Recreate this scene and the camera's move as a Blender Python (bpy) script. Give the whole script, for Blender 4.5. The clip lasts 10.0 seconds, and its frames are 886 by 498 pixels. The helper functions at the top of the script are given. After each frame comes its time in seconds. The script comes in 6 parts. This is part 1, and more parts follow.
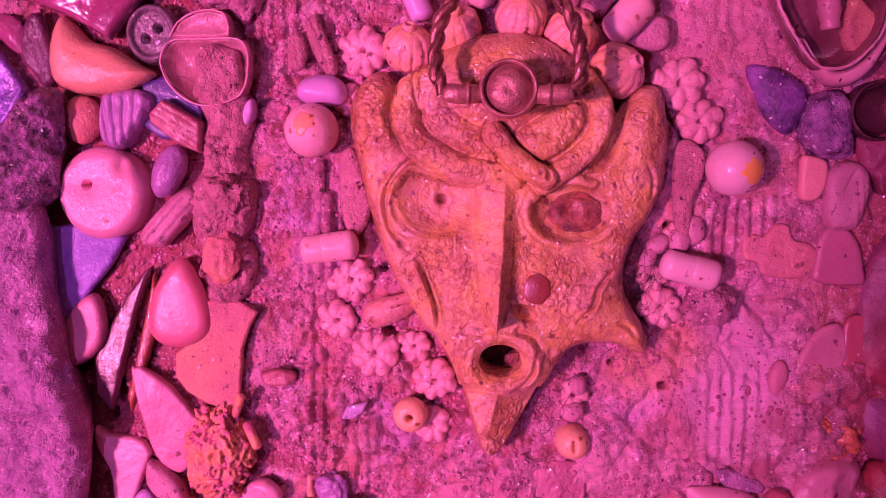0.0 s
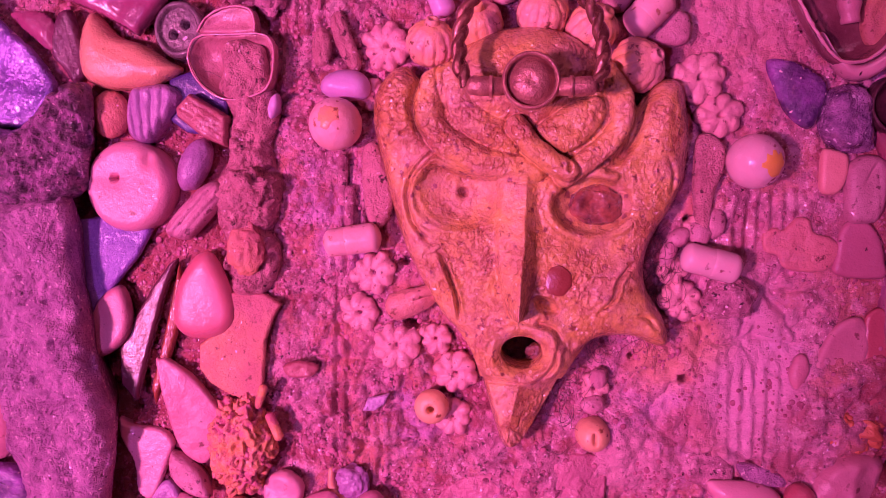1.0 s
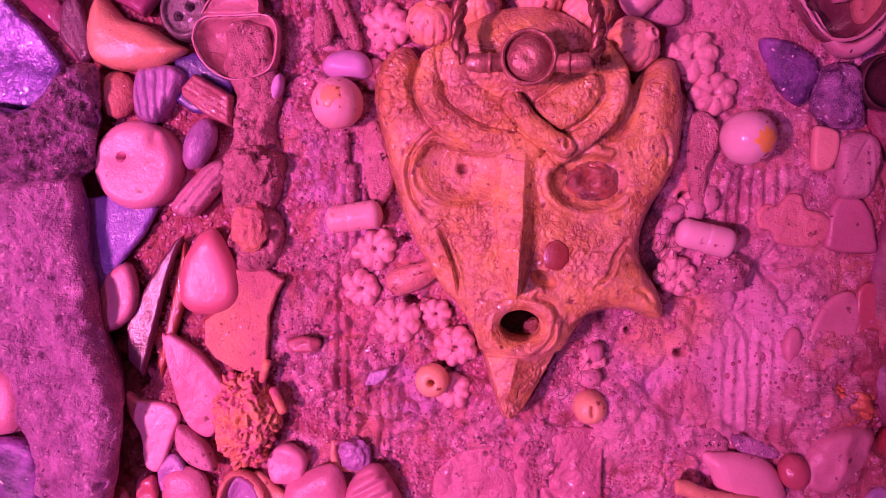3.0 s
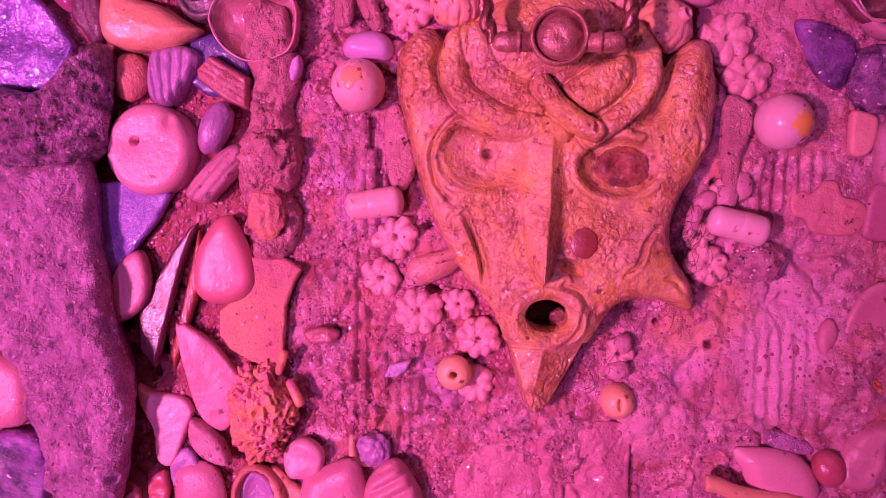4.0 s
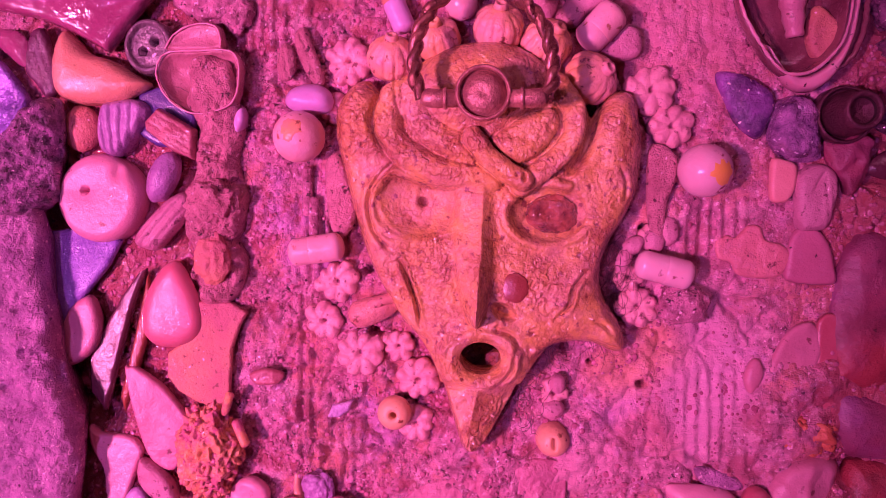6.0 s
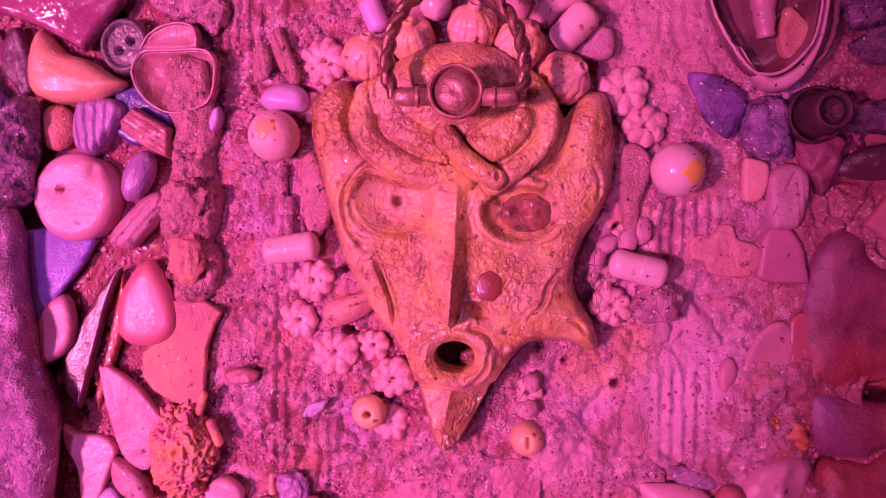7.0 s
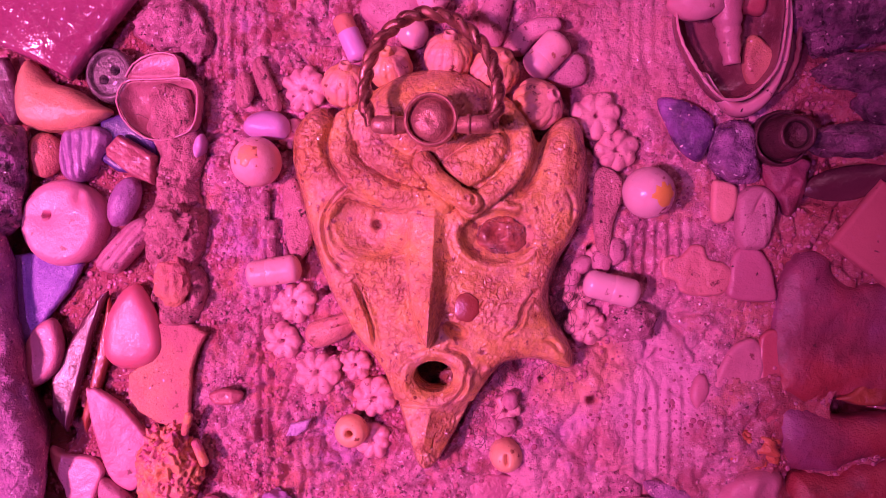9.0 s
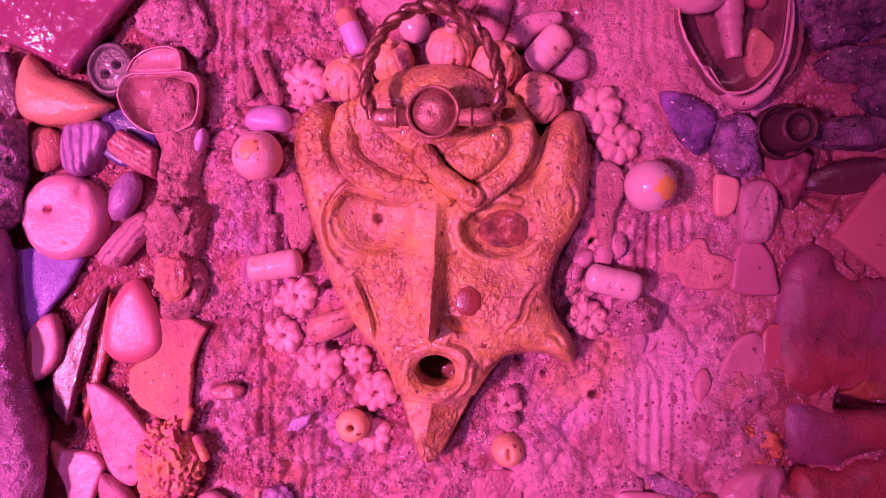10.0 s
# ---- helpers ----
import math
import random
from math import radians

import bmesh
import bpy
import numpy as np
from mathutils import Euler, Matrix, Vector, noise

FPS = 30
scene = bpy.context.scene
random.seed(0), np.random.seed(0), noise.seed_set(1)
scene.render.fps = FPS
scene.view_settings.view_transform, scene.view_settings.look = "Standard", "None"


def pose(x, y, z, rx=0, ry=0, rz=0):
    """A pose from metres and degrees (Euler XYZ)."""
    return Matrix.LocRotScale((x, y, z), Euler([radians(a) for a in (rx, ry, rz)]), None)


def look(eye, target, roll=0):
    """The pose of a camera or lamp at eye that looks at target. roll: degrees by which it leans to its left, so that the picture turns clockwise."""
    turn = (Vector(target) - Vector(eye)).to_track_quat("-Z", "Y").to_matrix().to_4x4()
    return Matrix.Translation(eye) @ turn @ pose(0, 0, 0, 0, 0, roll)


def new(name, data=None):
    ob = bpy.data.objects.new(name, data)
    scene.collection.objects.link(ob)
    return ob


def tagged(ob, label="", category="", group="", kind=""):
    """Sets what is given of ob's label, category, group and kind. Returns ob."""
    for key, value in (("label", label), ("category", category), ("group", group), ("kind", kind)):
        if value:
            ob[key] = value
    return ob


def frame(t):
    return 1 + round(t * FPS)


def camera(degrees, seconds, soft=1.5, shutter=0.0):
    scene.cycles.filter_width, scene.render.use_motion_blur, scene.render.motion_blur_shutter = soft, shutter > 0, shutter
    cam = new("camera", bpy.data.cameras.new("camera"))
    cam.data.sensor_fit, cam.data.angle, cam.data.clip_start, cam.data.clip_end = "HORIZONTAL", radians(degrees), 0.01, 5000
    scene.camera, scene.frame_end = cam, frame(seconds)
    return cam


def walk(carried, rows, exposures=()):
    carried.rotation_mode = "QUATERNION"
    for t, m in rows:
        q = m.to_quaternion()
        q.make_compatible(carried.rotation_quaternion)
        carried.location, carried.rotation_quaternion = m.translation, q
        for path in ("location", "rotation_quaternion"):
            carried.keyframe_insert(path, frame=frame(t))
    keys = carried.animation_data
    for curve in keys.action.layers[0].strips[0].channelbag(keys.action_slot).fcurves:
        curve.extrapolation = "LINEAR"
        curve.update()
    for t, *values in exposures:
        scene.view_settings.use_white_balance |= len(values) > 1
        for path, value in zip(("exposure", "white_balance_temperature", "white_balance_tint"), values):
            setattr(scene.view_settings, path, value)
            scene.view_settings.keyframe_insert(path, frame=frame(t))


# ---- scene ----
cam = camera(60.49, 10.0, soft=0.8)
PATH = [
    (0, look((0.007871, -0.143408, 0.013444), (-0.000528, 0.000000, 0.000073), 0.738)),
    (0.5, look((0.001672, -0.145577, 0.006959), (-0.008100, 0.000000, -0.004342), 0.788)),
    (1, look((0.006071, -0.145195, 0.009928), (-0.004600, 0.000000, -0.001342), 0.836)),
    (1.5, look((0.005487, -0.148216, 0.009135), (-0.005813, 0.000000, -0.002154), 0.775)),
    (2, look((0.003823, -0.148896, 0.007626), (-0.006890, 0.000000, -0.003219), 0.719)),
    (2.5, look((0.006260, -0.149245, 0.009588), (-0.004775, 0.000000, -0.001911), 0.678)),
    (2.7, look((0.008530, -0.149616, 0.007736), (-0.002692, 0.000000, -0.003746), 0.674)),
    (3.8, look((-0.002360, -0.143603, 0.003604), (-0.012667, 0.000000, -0.007600), 0.912)),
    (4, look((0.002015, -0.144446, 0.002682), (-0.008892, 0.000000, -0.008257), 0.908)),
    (4.5, look((0.015119, -0.146777, 0.003158), (0.003127, 0.000000, -0.007573), 0.588)),
    (5, look((0.013718, -0.147833, 0.009719), (0.002233, 0.000000, -0.000481), 0.626)),
    (5.2, look((0.015670, -0.148190, 0.010076), (0.003571, 0.000000, 0.000647), 0.734)),
    (6.3, look((0.013437, -0.148370, 0.007615), (0.003061, 0.000000, 0.000486), 0.598)),
    (6.5, look((0.014213, -0.148198, 0.009467), (0.004099, 0.000000, 0.002695), 0.673)),
    (7, look((0.017724, -0.148461, 0.006198), (0.007773, 0.000000, 0.000422), 0.648)),
    (7.5, look((0.021062, -0.148834, 0.008503), (0.011528, 0.000000, 0.002973), 0.556)),
    (8, look((0.023154, -0.149443, 0.006313), (0.013660, 0.000000, 0.001518), 0.412)),
    (8.5, look((0.022337, -0.151270, 0.005779), (0.013257, 0.000000, 0.001299), 0.263)),
    (9, look((0.020680, -0.152026, 0.008790), (0.011955, 0.000000, 0.004801), 0.172)),
    (9.5, look((0.019197, -0.152220, 0.006299), (0.010536, 0.000000, 0.002766), 0.112)),
    (10, look((0.020224, -0.151752, 0.006823), (0.011617, 0.000000, 0.003619), 0.137)),
]
walk(cam, PATH, [(0, -0.14), (4.5, -0.13), (6.5, -0.04), (10, 0.0)])

# ---- light: two coloured lamps out of view, and an added pink fill ----
world = bpy.data.worlds.new("world")
scene.world = world
world.use_nodes = True
world.node_tree.nodes["Background"].inputs["Color"].default_value = (0.55, 0.10, 0.28, 1)
world.node_tree.nodes["Background"].inputs["Strength"].default_value = 0.02


def lamp(name, eye, target, watts, color, size):
    data = bpy.data.lights.new(name, "AREA")
    data.shape, data.size, data.energy, data.color = "DISK", size, watts, color
    ob = new(name, data)
    ob.matrix_world = look(eye, target)
    return ob


def spot(name, eye, target, watts, color, degrees, blend, size):
    data = bpy.data.lights.new(name, "SPOT")
    data.spot_size, data.spot_blend, data.energy, data.color, data.shadow_soft_size = radians(degrees), blend, watts, color, size
    ob = new(name, data)
    ob.matrix_world = look(eye, target)
    return ob


spot("magenta_spot", (-0.55, -0.80, -0.12), (-0.269, 0, -0.03), 65, (1.0, 0.223, 0.60), 38.8, 0.16, 0.05)
lamp("violet_lamp", (-0.13, -0.44, -0.08), (-0.02, 0, 0.0), 0.62, (0.76, 0.21, 1.0), 0.014)
# added soft fill for ambient light, not a lamp of the place
lamp("pink_fill_light", (0.2, -1.1, 1.05), (0.0, 0, 0.0), 5.8, (1.0, 0.26, 0.58), 0.9)

# ---- materials ----
MM = 0.001


def mat(name, c1, c2=None, scale=300.0, rough=0.5, bump=0.0, fine=1500.0, metal=0.0, glass=0.0, speck=0.0, speck_color=(0.05, 0.02, 0.03), coat=0.0, ior=1.45, sub=0.0, stretch=None, dust=0.25, dust_size=420.0, crack=0.0, crack_size=900.0, wet=None, wet_size=1000.0, glint_fleck=0.0, glint_color=(0.90, 0.56, 0.72), coat_rough=0.12, detail=6.0, contrast=0.25, crack_color=None):
    m = bpy.data.materials.new(name)
    m.use_nodes = True
    nt = m.node_tree
    b = nt.nodes["Principled BSDF"]
    coord = nt.nodes.new("ShaderNodeTexCoord")
    info = nt.nodes.new("ShaderNodeObjectInfo")
    vec = coord.outputs["Object"]
    if stretch:
        mp = nt.nodes.new("ShaderNodeMapping")
        mp.inputs["Scale"].default_value = stretch
        nt.links.new(vec, mp.inputs["Vector"])
        vec = mp.outputs["Vector"]

    def noise_tex(s, det, rough_=0.6):
        n = nt.nodes.new("ShaderNodeTexNoise")
        n.noise_dimensions = "4D"
        n.inputs["Scale"].default_value, n.inputs["Detail"].default_value, n.inputs["Roughness"].default_value = s, det, rough_
        w = nt.nodes.new("ShaderNodeMath")
        w.operation = "MULTIPLY"
        w.inputs[1].default_value = 37.0
        nt.links.new(info.outputs["Random"], w.inputs[0])
        nt.links.new(w.outputs[0], n.inputs["W"])
        nt.links.new(vec, n.inputs["Vector"])
        return n

    def ramp(sock, lo, hi):
        r = nt.nodes.new("ShaderNodeMapRange")
        r.inputs["From Min"].default_value, r.inputs["From Max"].default_value = lo, hi
        nt.links.new(sock, r.inputs["Value"])
        return r.outputs["Result"]

    def mix(fac, a, b_):
        x = nt.nodes.new("ShaderNodeMix")
        x.data_type = "RGBA"
        nt.links.new(fac, x.inputs["Factor"])
        for sock, v in ((x.inputs["A"], a), (x.inputs["B"], b_)):
            if isinstance(v, tuple):
                sock.default_value = (*v, 1)
            else:
                nt.links.new(v, sock)
        return x.outputs["Result"]

    c2 = c2 or tuple(0.72 * v for v in c1)
    big = noise_tex(scale, detail)
    col = mix(ramp(big.outputs["Fac"], 0.5 - contrast, 0.5 + contrast), c1, c2)
    grain = noise_tex(fine, 4.0)
    if speck:
        sp = noise_tex(fine * 0.55, 3.0)
        col = mix(ramp(sp.outputs["Fac"], 0.70 - 0.12 * speck, 0.76 - 0.12 * speck), col, speck_color)
    if dust:
        du = noise_tex(dust_size, 9.0, 0.72)
        col = mix(ramp(du.outputs["Fac"], 0.66 - 0.22 * dust, 1.06 - 0.22 * dust), col, (0.52, 0.22, 0.34))
    # pale flecks put into the colour stand in for glints and bright grains
    if glint_fleck:
        fl = noise_tex(fine * 0.8, 1.0)
        col = mix(ramp(fl.outputs["Fac"], 0.74 - 0.1 * glint_fleck, 0.80 - 0.1 * glint_fleck), col, glint_color)
    nt.links.new(col, b.inputs["Base Color"])
    rr = nt.nodes.new("ShaderNodeMapRange")
    rr.inputs["To Min"].default_value, rr.inputs["To Max"].default_value = max(0.02, rough * 0.75), min(1.0, rough * 1.3)
    nt.links.new(grain.outputs["Fac"], rr.inputs["Value"])
    nt.links.new(rr.outputs["Result"], b.inputs["Roughness"])
    b.inputs["Metallic"].default_value = metal
    b.inputs["Transmission Weight"].default_value = glass
    b.inputs["Coat Weight"].default_value = coat
    b.inputs["Coat Roughness"].default_value = coat_rough
    b.inputs["IOR"].default_value = ior
    if sub:
        b.inputs["Subsurface Weight"].default_value = sub
        b.inputs["Subsurface Radius"].default_value = (1.0, 0.5, 0.5)
        b.inputs["Subsurface Scale"].default_value = 0.0012
    if bump:
        micro = noise_tex(fine * 2.3, 2.0)
        height = ramp(big.outputs["Fac"], 0.25, 0.75)
        for tex, share in ((grain, 0.8), (micro, 0.35)):
            add = nt.nodes.new("ShaderNodeMath")
            add.operation = "MULTIPLY_ADD"
            add.inputs[1].default_value = share
            nt.links.new(ramp(tex.outputs["Fac"], 0.28, 0.72), add.inputs[0])
            nt.links.new(height, add.inputs[2])
            height = add.outputs[0]
        if crack:
            lines = noise_tex(crack_size, 3.0, 0.5)
            off = nt.nodes.new("ShaderNodeMath")
            off.operation = "SUBTRACT"
            off.inputs[1].default_value = 0.5
            nt.links.new(lines.outputs["Fac"], off.inputs[0])
            away = nt.nodes.new("ShaderNodeMath")
            away.operation = "ABSOLUTE"
            nt.links.new(off.outputs[0], away.inputs[0])
            where = ramp(noise_tex(120, 4.0).outputs["Fac"], 0.38, 0.6)
            deep = nt.nodes.new("ShaderNodeMath")
            deep.operation = "MULTIPLY"
            nt.links.new(ramp(away.outputs[0], 0.09, 0.0), deep.inputs[0])
            nt.links.new(where, deep.inputs[1])
            if crack_color:
                dirt = nt.nodes.new("ShaderNodeMath")
                dirt.operation = "MULTIPLY"
                dirt.inputs[1].default_value = 0.75
                nt.links.new(deep.outputs[0], dirt.inputs[0])
                nt.links.new(mix(dirt.outputs[0], col, crack_color), b.inputs["Base Color"])
            sub_ = nt.nodes.new("ShaderNodeMath")
            sub_.operation = "MULTIPLY_ADD"
            sub_.inputs[1].default_value = -crack
            nt.links.new(deep.outputs[0], sub_.inputs[0])
            nt.links.new(height, sub_.inputs[2])
            height = sub_.outputs[0]
        bp = nt.nodes.new("ShaderNodeBump")
        bp.inputs["Strength"].default_value = 1.0
        bp.inputs["Distance"].default_value = bump * MM
        nt.links.new(height, bp.inputs["Height"])
        nt.links.new(bp.outputs["Normal"], b.inputs["Normal"])
        wet = bump * 0.9 if wet is None else wet
        film = nt.nodes.new("ShaderNodeBump")
        film.inputs["Strength"].default_value = 1.0
        film.inputs["Distance"].default_value = wet * MM
        nt.links.new(ramp(noise_tex(wet_size, 2.0).outputs["Fac"], 0.28, 0.72), film.inputs["Height"])
        nt.links.new(film.outputs["Normal"], b.inputs["Coat Normal"])
    return m


PLASTER = mat("plaster", (0.80, 0.33, 0.49), (0.25, 0.062, 0.12), 480, 0.36, 0.45, 1500, speck=0.9, speck_color=(0.07, 0.02, 0.04), coat=1.0, coat_rough=0.08, detail=10, dust=0, contrast=0.15, wet=0.5, wet_size=1000, glint_fleck=1.1)
CLAY = mat("clay", (0.72, 0.42, 0.13), (0.48, 0.20, 0.085), 120, 0.36, 0.14, 1000, speck=0.85, speck_color=(0.22, 0.06, 0.035), contrast=0.15, coat=1.0, coat_rough=0.17, dust=1.0, dust_size=130, crack=1.2, crack_size=520, wet=0.8, wet_size=760, glint_fleck=0.35, glint_color=(0.90, 0.58, 0.44), detail=9, crack_color=(0.30, 0.08, 0.045))
ROCK_DARK = mat("rock_dark", (0.58, 0.22, 0.50), (0.07, 0.022, 0.06), 520, 0.34, 0.9, 1500, speck=1.0, coat=1.0, coat_rough=0.1, contrast=0.14, wet=0.5, wet_size=1100, dust=0.4, glint_fleck=0.8)
STONE_DARK = mat("dark_stone", (0.42, 0.145, 0.32), (0.055, 0.018, 0.045), 300, 0.3, 0.8, 1300, speck=0.8, coat=1.0, coat_rough=0.08, contrast=0.16, wet=0.6, wet_size=900, dust=0.5, glint_fleck=0.6)
ROCK = mat("rock_light", (0.74, 0.34, 0.62), (0.30, 0.10, 0.26), 260, 0.36, 0.7, 1500, speck=0.6, speck_color=(0.12, 0.035, 0.10), coat=1.0, coat_rough=0.08, wet=0.4, wet_size=1000, contrast=0.2, glint_fleck=0.9)
PINK = mat("pink_stone", (0.62, 0.25, 0.34), (0.50, 0.18, 0.26), 120, 0.34, 0.10, 900, speck=0.5, speck_color=(0.24, 0.07, 0.10), sub=0.1, dust=0.5, coat=0.4, coat_rough=0.08, wet=0.25)
PINK_PALE = mat("pale_pink_stone", (0.74, 0.34, 0.44), (0.64, 0.27, 0.36), 110, 0.4, 0.07, 900, speck=0.4, speck_color=(0.3, 0.1, 0.12), sub=0.15, coat=0.3, coat_rough=0.12, dust=0.3, wet=0.2, wet_size=900)
RED_STONE = mat("red_stone", (0.52, 0.13, 0.18), (0.42, 0.09, 0.13), 120, 0.32, 0.08, 900, coat=0.2, sub=0.1, dust=0.45)
RED_GLOSS = mat("red_gloss", (0.62, 0.20, 0.26), (0.54, 0.15, 0.21), 60, 0.42, 0.02, 500, coat=0.3, coat_rough=0.2, sub=0.6, dust=0.4, speck=0.3, speck_color=(0.4, 0.1, 0.14), wet=0.1, wet_size=1000)
RED_WOOD = mat("red_wood", (0.48, 0.155, 0.19), (0.30, 0.075, 0.10), 300, 0.36, 0.16, 1200, coat=0.6, coat_rough=0.08, dust=0.35)
TERRACOTTA = mat("terracotta", (0.64, 0.28, 0.18), (0.47, 0.14, 0.17), 75, 0.46, 0.2, 1200, speck=0.8, speck_color=(0.25, 0.07, 0.07), dust=0.3, dust_size=250, coat=0.5, coat_rough=0.08, wet=0.4, glint_fleck=0.3, contrast=0.12)
ORANGE_SHELL = mat("orange_shell", (0.76, 0.42, 0.24), (0.66, 0.29, 0.22), 110, 0.3, 0.12, 900, coat=1.0, coat_rough=0.06, sub=0.15, dust=0.45, speck=0.3, speck_color=(0.3, 0.1, 0.06), wet=0.5, wet_size=800)
# the dark second tone also carries the shade inside the broken bowl
SHELL_CLEAR = mat("brownish_shell", (0.56, 0.24, 0.30), (0.24, 0.075, 0.07), 100, 0.2, 0.14, 900, coat=1.0, coat_rough=0.07, dust=0.35, speck=0.5, speck_color=(0.2, 0.05, 0.09), contrast=0.12, wet=0.5, wet_size=600)
POD = mat("pod", (0.80, 0.44, 0.20), (0.78, 0.37, 0.38), 95, 0.36, 0.14, 1100, speck=0.7, speck_color=(0.25, 0.08, 0.06), coat=0.6, coat_rough=0.1, dust=0.6, contrast=0.1, wet=0.25, wet_size=900)
WHITE_BEAD = mat("white_bead", (0.84, 0.53, 0.60), (0.74, 0.42, 0.50), 120, 0.25, 0.05, 600, speck=0.65, speck_color=(0.35, 0.12, 0.15), sub=0.2, coat=0.3)
WORN_BEAD = mat("worn_bead", (0.82, 0.48, 0.55), (0.78, 0.41, 0.40), 150, 0.3, 0.06, 900, speck=0.7, speck_color=(0.42, 0.16, 0.12), contrast=0.12)
ORANGE_WEAR = mat("orange_wear", (0.80, 0.40, 0.20), (0.66, 0.30, 0.32), 260, 0.3, 0.06, 900, speck=0.9, speck_color=(0.32, 0.11, 0.08), contrast=0.12)
DARK_FRAGMENT = mat("dark_fragment", (0.17, 0.06, 0.12), (0.09, 0.02, 0.05), 200, 0.2, 0.2, 900, coat=0.6)
DARK_VIOLET = mat("dark_violet_glass", (0.33, 0.11, 0.42), (0.07, 0.022, 0.11), 190, 0.12, 0.3, 900, coat=1.0, coat_rough=0.06, dust=0.45, wet=0.9, wet_size=420, contrast=0.12, glint_fleck=0.5)
DARK_METAL = mat("dark_metal", (0.16, 0.05, 0.08), (0.07, 0.022, 0.035), 300, 0.4, 0.16, 1200, metal=0.4, dust=0.4)
BROWN_WOOD = mat("brown_wood", (0.36, 0.085, 0.05), (0.20, 0.04, 0.035), 300, 0.3, 0.1, 1200, coat=0.6, coat_rough=0.08)
YELLOW = mat("yellow_paint", (0.86, 0.50, 0.08), (0.82, 0.42, 0.16), 260, 0.3, 0.05, 900, speck=0.3, speck_color=(0.5, 0.22, 0.12), dust=0.1)
PALE = mat("pale_biscuit", (0.64, 0.30, 0.40), (0.44, 0.16, 0.24), 260, 0.36, 0.16, 1500, speck=0.85, speck_color=(0.20, 0.06, 0.10), dust=0.4, coat=0.5, coat_rough=0.08, wet=0.3)
LILAC = mat("lilac_stone", (0.66, 0.40, 0.66), (0.52, 0.28, 0.52), 100, 0.3, 0.05, 900, sub=0.2, dust=0.3)
ORANGE_BEAD = mat("orange_bead", (0.84, 0.52, 0.27), (0.76, 0.38, 0.27), 160, 0.34, 0.1, 900, speck=0.7, speck_color=(0.3, 0.1, 0.06), dust=0.45, coat=0.5, coat_rough=0.1, wet=0.2)
CORAL = mat("orange_coral", (0.80, 0.38, 0.17), (0.58, 0.15, 0.24), 330, 0.26, 0.2, 1200, coat=1.0, coat_rough=0.07, dust=0.45, dust_size=400, wet=0.4, wet_size=900, contrast=0.1)
BLUE_GLASS = mat("blue_glass", (0.10, 0.055, 0.26), (0.05, 0.02, 0.14), 150, 0.14, 0.14, 1300, coat=0.6, dust=0.15)
VIOLET_SHELL = mat("violet_shell", (0.50, 0.27, 0.50), (0.31, 0.14, 0.34), 260, 0.28, 0.14, 900, coat=0.7, coat_rough=0.07, dust=0.35, wet=0.35)
DARK_GLASS = mat("dark_red_glass", (0.15, 0.04, 0.075), (0.08, 0.018, 0.035), 70, 0.2, 0.08, 1100, coat=1.0, coat_rough=0.06, dust=0.1, wet=0.3, wet_size=700, speck=0.0)
# pale lilac flecks paint in the glints of the foil
MIRROR = mat("violet_foil", (0.34, 0.17, 0.58), (0.08, 0.03, 0.20), 110, 0.2, 0.5, 420, metal=0.3, dust=0, coat=1.0, coat_rough=0.07, wet=0.7, wet_size=380, glint_fleck=0.9, glint_color=(0.85, 0.7, 0.92), contrast=0.13)
CRUMPLED = mat("pink_glass", (0.36, 0.085, 0.19), (0.27, 0.05, 0.13), 90, 0.12, 0.25, 200, coat=1.0, coat_rough=0.07, dust=0.1, wet=1.6, wet_size=210)
BUTTON = mat("grey_button", (0.22, 0.15, 0.18), (0.10, 0.06, 0.085), 350, 0.2, 0.2, 800, coat=1.0, coat_rough=0.08, glint_fleck=0.8, wet=0.6, wet_size=700)
BRONZE = mat("old_bronze", (0.60, 0.30, 0.24), (0.26, 0.09, 0.09), 420, 0.3, 0.16, 1300, metal=0.4, dust=0.4, coat=0.6, coat_rough=0.12, wet=0.2, wet_size=1000, contrast=0.18)
WIRE = mat("dark_bronze_wire", (0.40, 0.17, 0.13), (0.10, 0.03, 0.03), 380, 0.22, 0.14, 1300, metal=0.6, dust=0.2, coat=0.8, coat_rough=0.08, contrast=0.16)
# near-black colour that stands in for shade inside holes
HOLLOW_SHADE = mat("hollow_shade", (0.03, 0.01, 0.015), None, 300, 0.6)
EYE_GLASS = mat("eye_glass", (0.40, 0.12, 0.08), (0.12, 0.03, 0.04), 260, 0.08, 0.25, 450, coat=1.0, coat_rough=0.06, dust=0, wet=2.0, wet_size=380, contrast=0.12)
ORANGE_CARD = mat("red_tile", (0.56, 0.155, 0.20), (0.46, 0.11, 0.15), 90, 0.5, 0.08, 900, speck=0.3, dust=0.4)
SMEAR = mat("smeared_plaster", (0.64, 0.25, 0.37), (0.42, 0.12, 0.19), 200, 0.32, 0.3, 900, speck=0.6, speck_color=(0.2, 0.06, 0.09), coat=0.9, coat_rough=0.07, wet=0.6, wet_size=450, dust=0.5, dust_size=200)
FLOWER = mat("dusty_flower", (0.82, 0.44, 0.44), (0.60, 0.24, 0.32), 260, 0.36, 0.14, 1400, speck=0.8, speck_color=(0.24, 0.07, 0.10), dust=0.8, dust_size=380, coat=0.6, coat_rough=0.1, wet=0.2, wet_size=1100)
